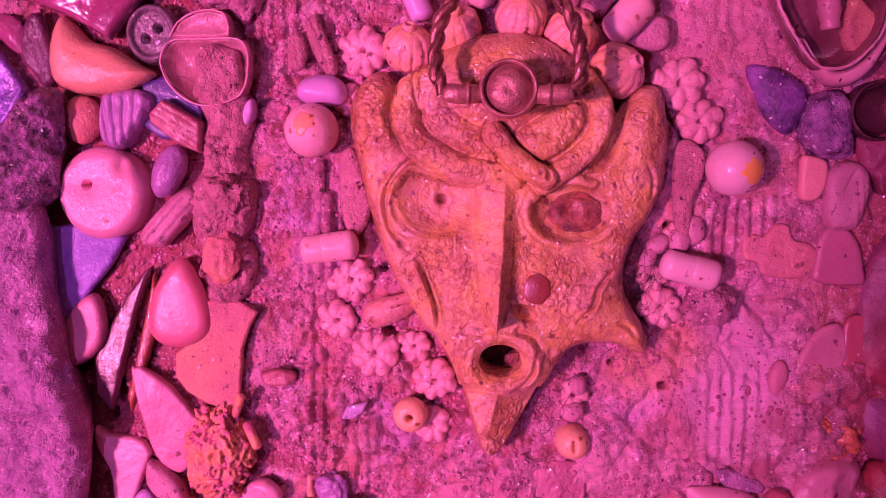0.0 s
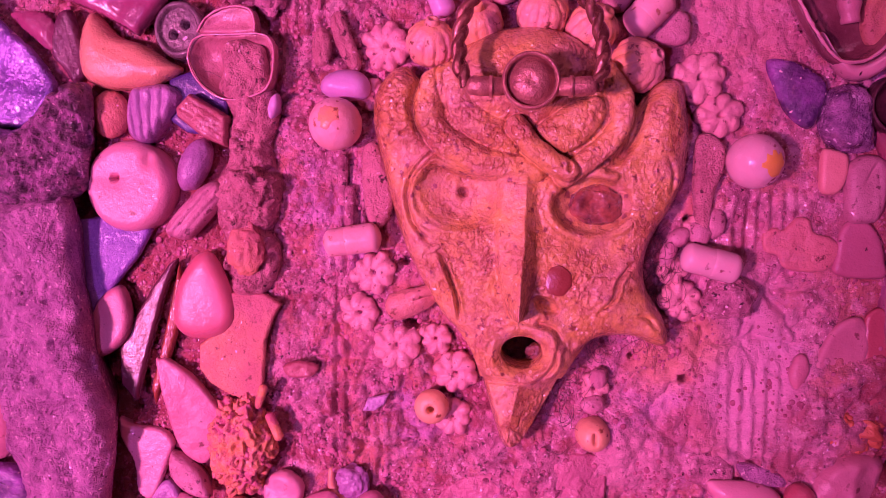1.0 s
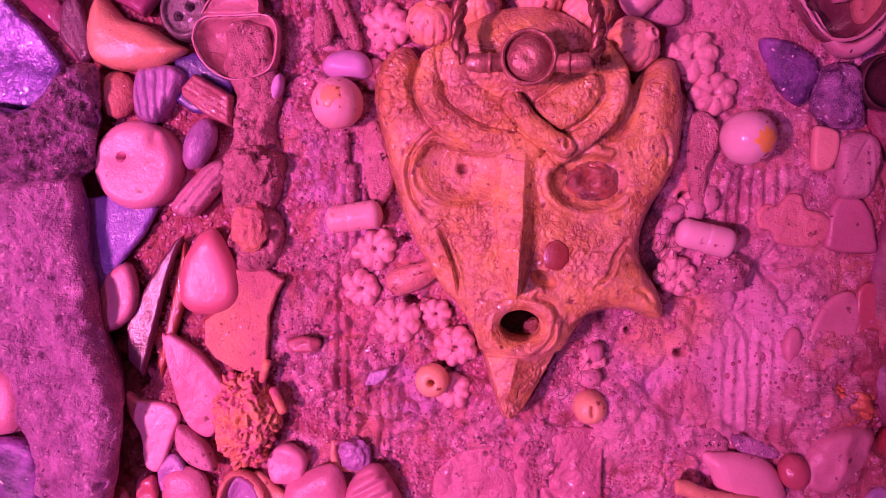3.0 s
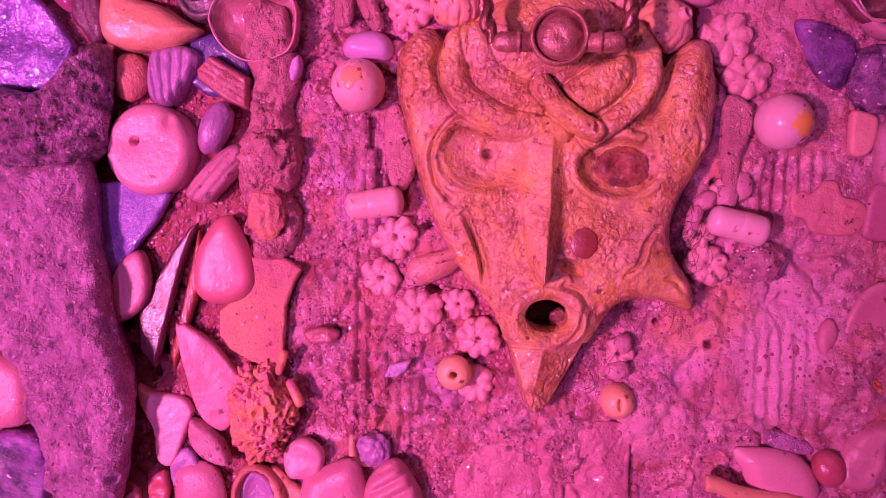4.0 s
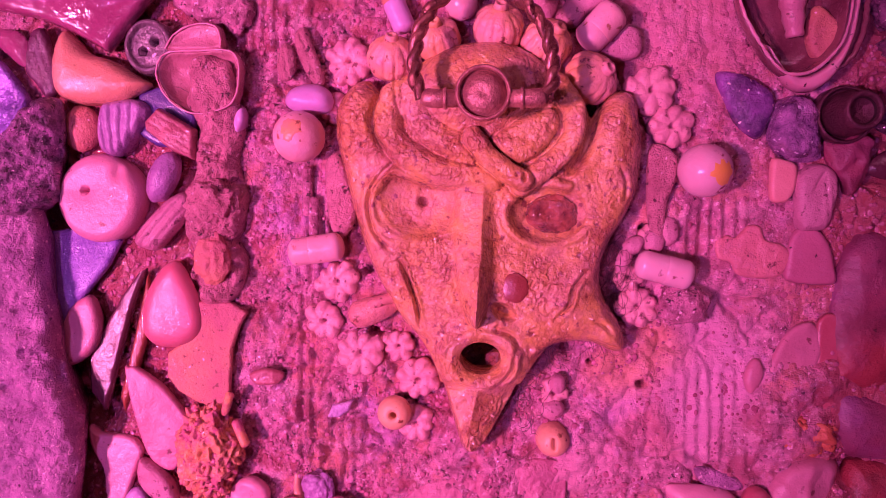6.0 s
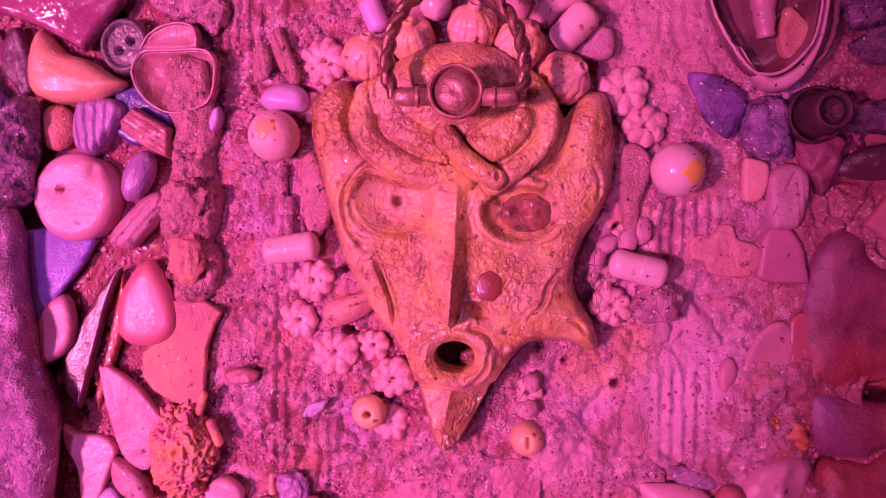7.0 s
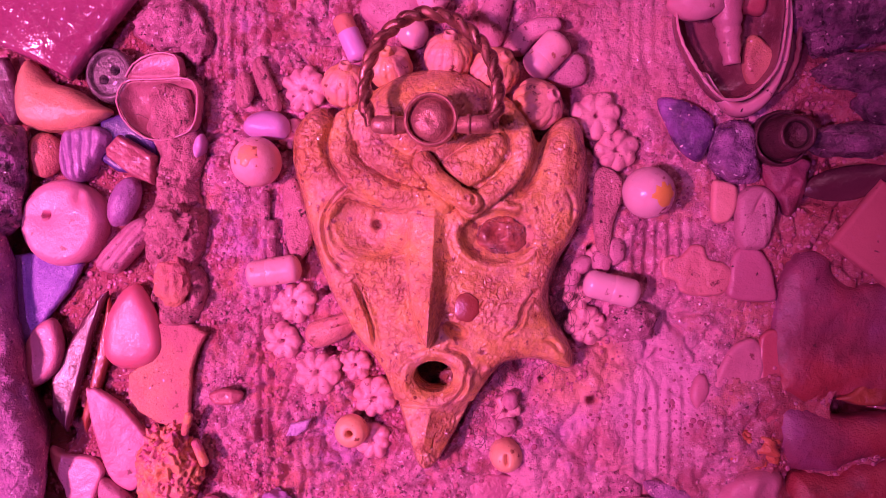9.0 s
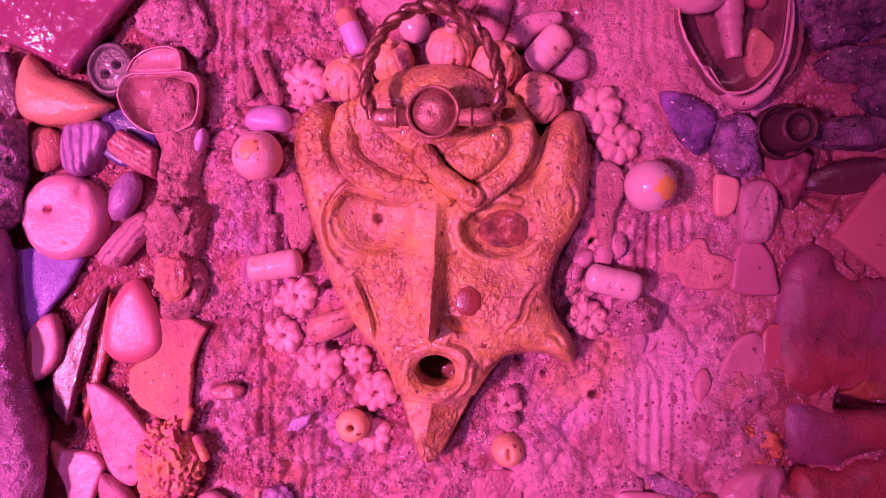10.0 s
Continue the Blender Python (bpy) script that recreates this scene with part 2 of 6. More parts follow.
RIDGE = mat("orange_mortar", (0.76, 0.34, 0.41), (0.40, 0.12, 0.17), 300, 0.34, 0.6, 1300, speck=0.7, speck_color=(0.10, 0.03, 0.05), coat=0.9, coat_rough=0.06, dust=0.4, wet=0.7, wet_size=800, glint_fleck=0.5)
DAB = mat("red_dab", (0.30, 0.075, 0.06), (0.22, 0.045, 0.04), 200, 0.34, 0.08, 900, speck=0.3, coat=0.4, dust=0.15)
# brighter copy of the blue glass, with violet lamp light in its colour
BLUE_GLASS_LIT = mat("violet_glass", (0.36, 0.20, 0.62), (0.20, 0.08, 0.40), 200, 0.16, 0.2, 1300, coat=1.0, coat_rough=0.08, dust=0.2, wet=0.45, wet_size=900)
AMETHYST = mat("amethyst", (0.55, 0.24, 0.54), (0.09, 0.03, 0.12), 330, 0.2, 0.7, 1100, coat=1.0, coat_rough=0.08, contrast=0.14, wet=0.6, wet_size=800, dust=0.6, glint_fleck=0.9, glint_color=(0.88, 0.64, 0.88))
CRYSTAL = mat("pale_crystal", (0.78, 0.58, 0.86), (0.42, 0.20, 0.44), 700, 0.12, 0.4, 900, coat=1.0, coat_rough=0.05, dust=0, wet=0.8, wet_size=600, glint_fleck=0.6, glint_color=(0.9, 0.85, 0.95))
SHELL_RIM = mat("pale_shell_rim", (0.74, 0.36, 0.46), (0.60, 0.25, 0.33), 160, 0.24, 0.08, 900, coat=1.0, coat_rough=0.08, sub=0.3, dust=0.4, speck=0.4)
OPEN_SHELL = mat("open_shell", (0.28, 0.09, 0.125), (0.13, 0.035, 0.055), 110, 0.22, 0.12, 900, coat=1.0, coat_rough=0.07, sub=0.1, dust=0.4, speck=0.3, contrast=0.15)
THREAD = mat("thread", (0.10, 0.04, 0.06), None, 300, 0.6)
NUB = mat("pink_clay", (0.74, 0.36, 0.30), (0.54, 0.20, 0.19), 160, 0.34, 0.2, 1000, speck=0.6, speck_color=(0.22, 0.06, 0.05), contrast=0.15, coat=1.0, coat_rough=0.08, dust=0.7, wet=0.5, wet_size=800)
ROOM = mat("room_paint", (0.55, 0.30, 0.38), (0.50, 0.26, 0.34), 3, 0.8)

for glossy, index in ((CLAY, 1.9), (EYE_GLASS, 1.9), (PLASTER, 1.7), (NUB, 1.8), (ORANGE_SHELL, 1.7)):
    glossy.node_tree.nodes["Principled BSDF"].inputs["Coat IOR"].default_value = index


def wall_material():
    """Red paint shows at two places of the plaster, with ragged edges."""
    m = PLASTER.copy()
    m.name = "plaster_wall"
    nt = m.node_tree
    b = nt.nodes["Principled BSDF"]
    old = b.inputs["Base Color"].links[0].from_socket
    coord = nt.nodes.new("ShaderNodeTexCoord")
    sep = nt.nodes.new("ShaderNodeSeparateXYZ")
    nt.links.new(coord.outputs["Object"], sep.inputs[0])
    n = nt.nodes.new("ShaderNodeTexNoise")
    n.inputs["Scale"].default_value, n.inputs["Detail"].default_value = 90, 5
    nt.links.new(coord.outputs["Object"], n.inputs["Vector"])

    def band(center, half):
        d = nt.nodes.new("ShaderNodeMath"); d.operation = "SUBTRACT"; d.inputs[1].default_value = center * MM
        nt.links.new(sep.outputs["X"], d.inputs[0])
        a = nt.nodes.new("ShaderNodeMath"); a.operation = "ABSOLUTE"
        nt.links.new(d.outputs[0], a.inputs[0])
        j = nt.nodes.new("ShaderNodeMath"); j.operation = "MULTIPLY_ADD"; j.inputs[1].default_value = 0.022
        nt.links.new(n.outputs["Fac"], j.inputs[0]); nt.links.new(a.outputs[0], j.inputs[2])
        r = nt.nodes.new("ShaderNodeMapRange")
        r.inputs["From Min"].default_value, r.inputs["From Max"].default_value = (half + 14) * MM, (half + 9) * MM
        nt.links.new(j.outputs[0], r.inputs["Value"])
        return r.outputs["Result"]

    side = nt.nodes.new("ShaderNodeMath"); side.operation = "MULTIPLY_ADD"; side.inputs[1].default_value = 0.02
    nt.links.new(n.outputs["Fac"], side.inputs[0]); nt.links.new(sep.outputs["X"], side.inputs[2])
    calm = nt.nodes.new("ShaderNodeMapRange")
    calm.inputs["From Min"].default_value, calm.inputs["From Max"].default_value = 0.036, 0.052
    calm.inputs["To Min"].default_value, calm.inputs["To Max"].default_value = 1.0, 0.8
    nt.links.new(side.outputs[0], calm.inputs["Value"])
    for node in list(nt.nodes):
        if node.bl_idname == "ShaderNodeBump":
            nt.links.new(calm.outputs["Result"], node.inputs["Strength"])

    for size, lo, hi, most, tint, shift in ((75, 0.50, 0.60, 0.85, (0.60, 0.20, 0.19), 0.0), (60, 0.55, 0.63, 0.7, (0.66, 0.30, 0.60), 0.4), (110, 0.53, 0.60, 0.85, (0.34, 0.06, 0.10), 0.8), (170, 0.55, 0.62, 0.75, (0.80, 0.42, 0.54), 1.2), (200, 0.62, 0.68, 0.55, (0.22, 0.06, 0.14), 1.9)):
        move = nt.nodes.new("ShaderNodeVectorMath"); move.operation = "ADD"
        move.inputs[1].default_value = (shift, shift * 0.7, shift * 1.3)
        nt.links.new(coord.outputs["Object"], move.inputs[0])
        n2 = nt.nodes.new("ShaderNodeTexNoise")
        n2.inputs["Scale"].default_value, n2.inputs["Detail"].default_value, n2.inputs["Roughness"].default_value = size, 12, 0.7
        nt.links.new(move.outputs[0], n2.inputs["Vector"])
        st = nt.nodes.new("ShaderNodeMapRange")
        st.inputs["From Min"].default_value, st.inputs["From Max"].default_value, st.inputs["To Max"].default_value = lo, hi, most
        nt.links.new(n2.outputs["Fac"], st.inputs["Value"])
        sandy = nt.nodes.new("ShaderNodeMix"); sandy.data_type = "RGBA"
        nt.links.new(st.outputs["Result"], sandy.inputs["Factor"]); nt.links.new(old, sandy.inputs["A"])
        sandy.inputs["B"].default_value = (*tint, 1)
        old = sandy.outputs["Result"]

    # pale smears and crusts of sand, each at its own place
    # the first smear is a pool of violet lamp light put into colour
    for (cx, cz), rx, rz, most, tint in (((54.2, -22.9), 10, 16, 0.75, (0.80, 0.40, 0.62)), ((46, -30), 26, 20, 0.32, (0.74, 0.32, 0.47)), ((50, 42), 20, 22, 0.3, (0.72, 0.29, 0.41)), ((60, -4), 14, 14, 0.3, (0.70, 0.28, 0.42)), ((37.6, -23.2), 7, 6, 0.7, (0.74, 0.34, 0.24)), ((44.8, -17.4), 6, 6, 0.6, (0.72, 0.34, 0.26)),
                                         ((32.1, -41.5), 9, 6, 0.6, (0.76, 0.34, 0.48)), ((50.8, -8.3), 9, 7, 0.5, (0.74, 0.32, 0.46)), ((28.4, -43.3), 12, 6, 0.6, (0.74, 0.34, 0.46)),
                                         ((49.2, 39.5), 14, 12, 0.55, (0.72, 0.28, 0.38)), ((-22.5, -19.3), 7, 9, 0.5, (0.56, 0.16, 0.20))):
        away = nt.nodes.new("ShaderNodeVectorMath"); away.operation = "SUBTRACT"
        away.inputs[1].default_value = (cx * MM, 0, cz * MM)
        nt.links.new(coord.outputs["Object"], away.inputs[0])
        flat = nt.nodes.new("ShaderNodeVectorMath"); flat.operation = "MULTIPLY"
        flat.inputs[1].default_value = (1000 / rx, 0, 1000 / rz)
        nt.links.new(away.outputs[0], flat.inputs[0])
        dist = nt.nodes.new("ShaderNodeVectorMath"); dist.operation = "LENGTH"
        nt.links.new(flat.outputs[0], dist.inputs[0])
        jag = nt.nodes.new("ShaderNodeMath"); jag.operation = "MULTIPLY_ADD"; jag.inputs[1].default_value = 1.6
        nt.links.new(n.outputs["Fac"], jag.inputs[0]); nt.links.new(dist.outputs["Value"], jag.inputs[2])
        st = nt.nodes.new("ShaderNodeMapRange")
        st.inputs["From Min"].default_value, st.inputs["From Max"].default_value, st.inputs["To Max"].default_value = 1.95, 1.35, most
        nt.links.new(jag.outputs[0], st.inputs["Value"])
        film = nt.nodes.new("ShaderNodeMix"); film.data_type = "RGBA"
        nt.links.new(st.outputs["Result"], film.inputs["Factor"]); nt.links.new(old, film.inputs["A"])
        film.inputs["B"].default_value = (*tint, 1)
        old = film.outputs["Result"]

    top = nt.nodes.new("ShaderNodeMath"); top.operation = "MAXIMUM"
    nt.links.new(band(-64, 17), top.inputs[0]); nt.links.new(band(104, 30), top.inputs[1])
    x = nt.nodes.new("ShaderNodeMix"); x.data_type = "RGBA"
    thin = nt.nodes.new("ShaderNodeMath"); thin.operation = "MULTIPLY"; thin.inputs[1].default_value = 0.78
    nt.links.new(top.outputs[0], thin.inputs[0])
    nt.links.new(thin.outputs[0], x.inputs["Factor"]); nt.links.new(old, x.inputs["A"])
    x.inputs["B"].default_value = (0.36, 0.06, 0.085, 1)
    nt.links.new(x.outputs["Result"], b.inputs["Base Color"])
    return m


WALL_PAINT = wall_material()

# ---- shape tools: millimetres on the panel, u to the right, v up, h out of the wall ----
TO_WORLD = Matrix.Rotation(radians(90), 4, "X") @ Matrix.Scale(MM, 4)


def at(u, v, h=0.0):
    return Vector((u * MM, -h * MM, v * MM))


def link(name, verts, faces, material, place=(0, 0, 0), parent=None, label="", category="", group="", kind="", smooth=True, turn=None):
    me = bpy.data.meshes.new(name)
    me.from_pydata([tuple(v) for v in verts], [], [tuple(f) for f in faces])
    if turn:
        me.transform(Euler([radians(a) for a in turn]).to_matrix().to_4x4())
    me.transform(TO_WORLD)
    me.materials.append(material)
    if smooth:
        me.polygons.foreach_set("use_smooth", [True] * len(me.polygons))
    me.update()
    ob = new(name, me)
    ob.location = at(*place)
    if parent:
        ob.parent = parent
    return tagged(ob, label, category, group, kind)


def group_thing(name, place, label, category, group=""):
    ob = new(name)
    ob.empty_display_size = 0.002
    ob.location = at(*place)
    return tagged(ob, label, category, group)


def spline(pts, per=8, closed=True):
    """Catmull-Rom through the points."""
    p = np.array(pts, float)
    n = len(p)
    out = []
    for i in range(n if closed else n - 1):
        if closed:
            a, b, c, d = p[i - 1], p[i], p[(i + 1) % n], p[(i + 2) % n]
        else:
            a, b, c, d = p[max(i - 1, 0)], p[i], p[i + 1], p[min(i + 2, n - 1)]
        for k in range(per):
            t = k / per
            out.append(0.5 * (2 * b + (c - a) * t + (2 * a - 5 * b + 4 * c - d) * t * t + (3 * b - 3 * c + d - a) * t ** 3))
    if not closed:
        out.append(p[-1])
    return np.array(out)


def near_line(X, Y, line, closed=False):
    """Distance to a line of points, and the nearest place on it."""
    best = np.full(X.shape, 1e9)
    bx, by = X.copy(), Y.copy()
    q = np.vstack([line, line[:1]]) if closed else line
    for (ax, ay), (cx, cy) in zip(q[:-1], q[1:]):
        dx, dy = cx - ax, cy - ay
        t = np.clip(((X - ax) * dx + (Y - ay) * dy) / (dx * dx + dy * dy + 1e-12), 0, 1)
        px, py = ax + t * dx, ay + t * dy
        d = np.hypot(X - px, Y - py)
        m = d < best
        best[m], bx[m], by[m] = d[m], px[m], py[m]
    return best, bx, by


def inside(X, Y, line):
    odd = np.zeros(X.shape, bool)
    for (ax, ay), (cx, cy) in zip(line, np.roll(line, -1, 0)):
        if ay != cy:
            odd ^= ((ay > Y) != (cy > Y)) & (X < (cx - ax) * (Y - ay) / (cy - ay) + ax)
    return odd


def lattice(X, Y, seed):
    """Smooth value noise, -1 to 1."""
    rng = np.random.RandomState(seed)
    table = rng.rand(64, 64) * 2 - 1
    xi, yi = np.floor(X).astype(int), np.floor(Y).astype(int)
    fx, fy = X - xi, Y - yi
    fx, fy = fx * fx * (3 - 2 * fx), fy * fy * (3 - 2 * fy)
    g = lambda i, j: table[(xi + i) % 64, (yi + j) % 64]
    return (g(0, 0) * (1 - fx) + g(1, 0) * fx) * (1 - fy) + (g(0, 1) * (1 - fx) + g(1, 1) * fx) * fy


def fbm(X, Y, size, octaves, seed, gain=0.5):
    out, amp, s = 0, 1.0, 1.0 / size
    for o in range(octaves):
        ca, sa = math.cos(0.6 + 1.1 * o), math.sin(0.6 + 1.1 * o)
        out = out + amp * lattice((ca * X - sa * Y) * s + 11.3 * o, (sa * X + ca * Y) * s + 5.7 * o, seed + o)
        amp *= gain
        s *= 2.03
    return out


def smax(a, b, k=0.6):
    h = np.clip(0.5 + 0.5 * (a - b) / k, 0, 1)
    return b * (1 - h) + a * h + k * h * (1 - h)


def relief(name, pts, height, material, res=0.5, base=-2.0, sharp=False, per=8, parent=None, label="", category="", group="", kind="", smooth=True, hole=None, soften=0, shrink=1.0):
    """A solid that stands on the wall inside an outline; height(X, Y, depth from the edge) in mm."""
    line = np.array(pts, float) if sharp else spline(pts, per)
    c = line.mean(0)
    line = line - c
    lo, hi = line.min(0) - res, line.max(0) + res
    X, Y = np.meshgrid(np.arange(lo[0], hi[0] + res, res), np.arange(lo[1], hi[1] + res, res), indexing="ij")
    ins = inside(X, Y, line)
    d, bx, by = near_line(X, Y, line, True)
    n0, n1 = X.shape
    Z = height(X, Y, np.where(ins, d, 0.0))
    for _ in range(soften):
        P = np.pad(Z, 1, mode="edge")
        Z = np.where(ins, (P[:-2, 1:-1] + P[2:, 1:-1] + P[1:-1, :-2] + P[1:-1, 2:] + 2 * Z) / 6, Z)
    cell = ins[:-1, :-1] | ins[1:, :-1] | ins[1:, 1:] | ins[:-1, 1:]
    X2, Y2 = np.where(ins, X, bx), np.where(ins, Y, by)
    if hole:
        hx, hy, ha, hb = hole
        q = np.sqrt(((X - hx) / ha) ** 2 + ((Y - hy) / hb) ** 2) + 1e-6
        solid_ = q >= 1
        cell &= solid_[:-1, :-1] | solid_[1:, :-1] | solid_[1:, 1:] | solid_[:-1, 1:]
        X2, Y2 = np.where(solid_, X2, hx + (X - hx) / q), np.where(solid_, Y2, hy + (Y - hy) / q)
    idx = np.arange(n0 * n1).reshape(n0, n1)
    quads = np.stack([idx[:-1, :-1], idx[1:, :-1], idx[1:, 1:], idx[:-1, 1:]], -1)[cell]
    used = np.unique(quads)
    remap = np.full(n0 * n1, -1)
    remap[used] = np.arange(len(used))
    top = np.stack([X2.ravel(), Y2.ravel(), Z.ravel()], -1)[used]
    quads = remap[quads]
    edges = {}
    for q in quads:
        for a, b in zip(q, np.roll(q, -1)):
            edges[(a, b)] = True
    rim = [(a, b) for a, b in edges if (b, a) not in edges]
    verts, faces = [tuple(v) for v in top], [tuple(q) for q in quads]
    low = {}
    for a, b in rim:
        for i in (a, b):
            if i not in low:
                low[i] = len(verts)
                verts.append((top[i][0] * shrink, top[i][1] * shrink, base))
        faces.append((b, a, low[a], low[b]))
    if not hole:
        mid = len(verts)
        verts.append((0, 0, base))
        for a, b in rim:
            faces.append((low[b], low[a], mid))
    return link(name, verts, faces, material, (c[0], c[1], 0), parent, label, category, group, kind, smooth)


def edge(d, r):
    """Rounded edge profile, 0 at the rim to 1 at depth r."""
    t = np.clip(d / r, 0, 1)
    return np.sqrt(np.clip(1 - (1 - t) ** 2, 0, 1))


def slab(name, pts, thick, material, label, category, rnd=1.2, dome=0.0, tilt=(0, 0), rough=0.15, seed=1, base=-2.0, low=0.0, ribs=None, res=0.5, sharp=False, group="", parent=None, cup=0.0, cup_wide=0.25, soften=None):
    """A flat or domed piece with rounded rim: stone, sherd, shell or glass."""
    size = float(np.ptp(np.array(pts), 0).max())

    def height(X, Y, d):
        e = edge(d, rnd)
        z = low + (thick - low) * (0.5 + 0.5 * e) + tilt[0] * X + tilt[1] * Y
        z = z + dome * edge(d, size * 0.32) - cup * edge(np.clip(d - rnd, 0, None), size * cup_wide)
        z = z + rough * fbm(X, Y, size * 0.3, 3, seed)
        if ribs:
            ang, step, deep = ribs
            s = X * math.cos(radians(ang)) + Y * math.sin(radians(ang))
            z = z + deep * np.abs(np.sin(math.pi * s / step + 0.3 * fbm(X, Y, 6, 1, seed))) * np.clip(d / 1.0, 0, 1)
        return z

    soften = (14 if dome > 0.3 and not ribs else 0) if soften is None else soften
    return relief(name, pts, height, material, res, base, sharp, parent=parent, label=label, category=category, group=group, soften=soften, shrink=max(0.6, 1 - 1.6 / (0.5 * float(np.ptp(np.array(pts), 0).min()))))


def lathe(profile, n=40, flute=None, caps=True):
    """Verts and faces of a profile of (radius, h) turned round h. flute: count and depth."""
    verts, faces = [], []
    for r, h in profile:
        for k in range(n):
            a = 2 * math.pi * k / n
            q = r * (1 - flute[1] * abs(math.cos(flute[0] * a / 2)) ** 6) if flute else r
            verts.append((q * math.cos(a), q * math.sin(a), h))
    m = len(profile)
    for i in range(m - 1):
        for k in range(n):
            faces.append((i * n + k, i * n + (k + 1) % n, (i + 1) * n + (k + 1) % n, (i + 1) * n + k))
    if caps:
        faces.append(tuple(range(n))[::-1])
        faces.append(tuple((m - 1) * n + k for k in range(n)))
    return verts, faces


def bead_profile(R, hole, depth, steps=14):
    """From the underside round the rim and over the top into the hole."""
    out = [(R * 0.3, -depth)]
    for i in range(steps + 1):
        a = -math.pi / 2 + math.pi * i / steps
        r = hole + (R - hole) * max(0.0, math.cos(a)) ** 0.8
        out.append((r, depth * math.sin(a)))
    out.append((hole * 0.95, depth * 0.2))
    out.append((hole * 0.8, -depth * 0.6))
    return out


def swept(path, radius, n=10, caps=True):
    """A tube along 3D points; radius is a number or one for each point."""
    p = np.array(path, float)
    r = np.full(len(p), radius) if np.isscalar(radius) else np.array(radius)
    verts, faces = [], []
    t = np.gradient(p, axis=0)
    up = np.array([0.13, 0.21, 0.97])
    for i in range(len(p)):
        d = t[i] / (np.linalg.norm(t[i]) + 1e-9)
        a = np.cross(d, up)
        if np.linalg.norm(a) < 0.05:
            a = np.cross(d, (1.0, 0, 0))
        a /= np.linalg.norm(a)
        b = np.cross(d, a)
        for k in range(n):
            w = 2 * math.pi * k / n
            verts.append(tuple(p[i] + r[i] * (math.cos(w) * a + math.sin(w) * b)))
    for i in range(len(p) - 1):
        for k in range(n):
            faces.append((i * n + k, i * n + (k + 1) % n, (i + 1) * n + (k + 1) % n, (i + 1) * n + k))
    if caps:
        faces.append(tuple(range(n))[::-1])
        faces.append(tuple((len(p) - 1) * n + k for k in range(n)))
    return verts, faces


def ball(rx, ry, rz, rough=0.0, seed=0, power=2.0, level=4, flute=None):
    """A rounded lump: an ellipsoid or superellipsoid with noise on it."""
    bm = bmesh.new()
    bmesh.ops.create_icosphere(bm, subdivisions=level, radius=1)
    off = Vector((seed * 3.7, seed * 1.9, seed * 0.7))
    for v in bm.verts:
        c = v.co.normalized()
        k = (abs(c.x) ** power + abs(c.y) ** power + abs(c.z) ** power) ** (-1 / power)
        if rough:
            k *= 1 + rough * noise.fractal(c * 1.6 + off, 0.9, 2.1, 4)
        if flute:
            a = math.atan2(c.y, c.x)
            k *= 1 - flute[1] * abs(math.cos(flute[0] * a / 2)) ** 10 * (1 - c.z * c.z)
        v.co = Vector((c.x * k * rx, c.y * k * ry, c.z * k * rz))
    verts = [tuple(v.co) for v in bm.verts]
    faces = [tuple(v.index for v in f.verts) for f in bm.faces]
    bm.free()
    return verts, faces


def lump(name, u, v, size, material, label, category, sink=0.35, rough=0.1, seed=1, power=2.0, turn=None, group="", level=4):
    """A pebble or lump half set in the wall; size is its three radii."""
    verts, faces = ball(*size, rough, seed, power, level)
    return link(name, verts, faces, material, (u, v, size[2] * (1 - 2 * sink)), None, label, category, group, turn=turn)


# ---- setting ----
WALL = {}


def cells(X, Y, size, seed):
    """Distance to the borders between uneven cells, as in cracked mortar."""
    rng = np.random.RandomState(seed)
    jx, jy = rng.rand(64, 64), rng.rand(64, 64)
    U, V = (X + 1.6 * fbm(X, Y, 5, 3, seed)) / size, (Y + 1.6 * fbm(X + 31, Y, 5, 3, seed)) / size
    iu, iv = np.floor(U).astype(int), np.floor(V).astype(int)
    d1, d2 = np.full(X.shape, 9.0), np.full(X.shape, 9.0)
    for a in (-1, 0, 1):
        for b in (-1, 0, 1):
            d = np.hypot(iu + a + jx[(iu + a) % 64, (iv + b) % 64] - U, iv + b + jy[(iu + a) % 64, (iv + b) % 64] - V)
            d2 = np.minimum(d2, np.maximum(d, d1))
            d1 = np.minimum(d, d1)
    return (d2 - d1) * size * 0.5


def wall_height(u, v):
    i, j = int(np.searchsorted(WALL["us"], u)), int(np.searchsorted(WALL["vs"], v))
    return float(WALL["Z"][i, j])


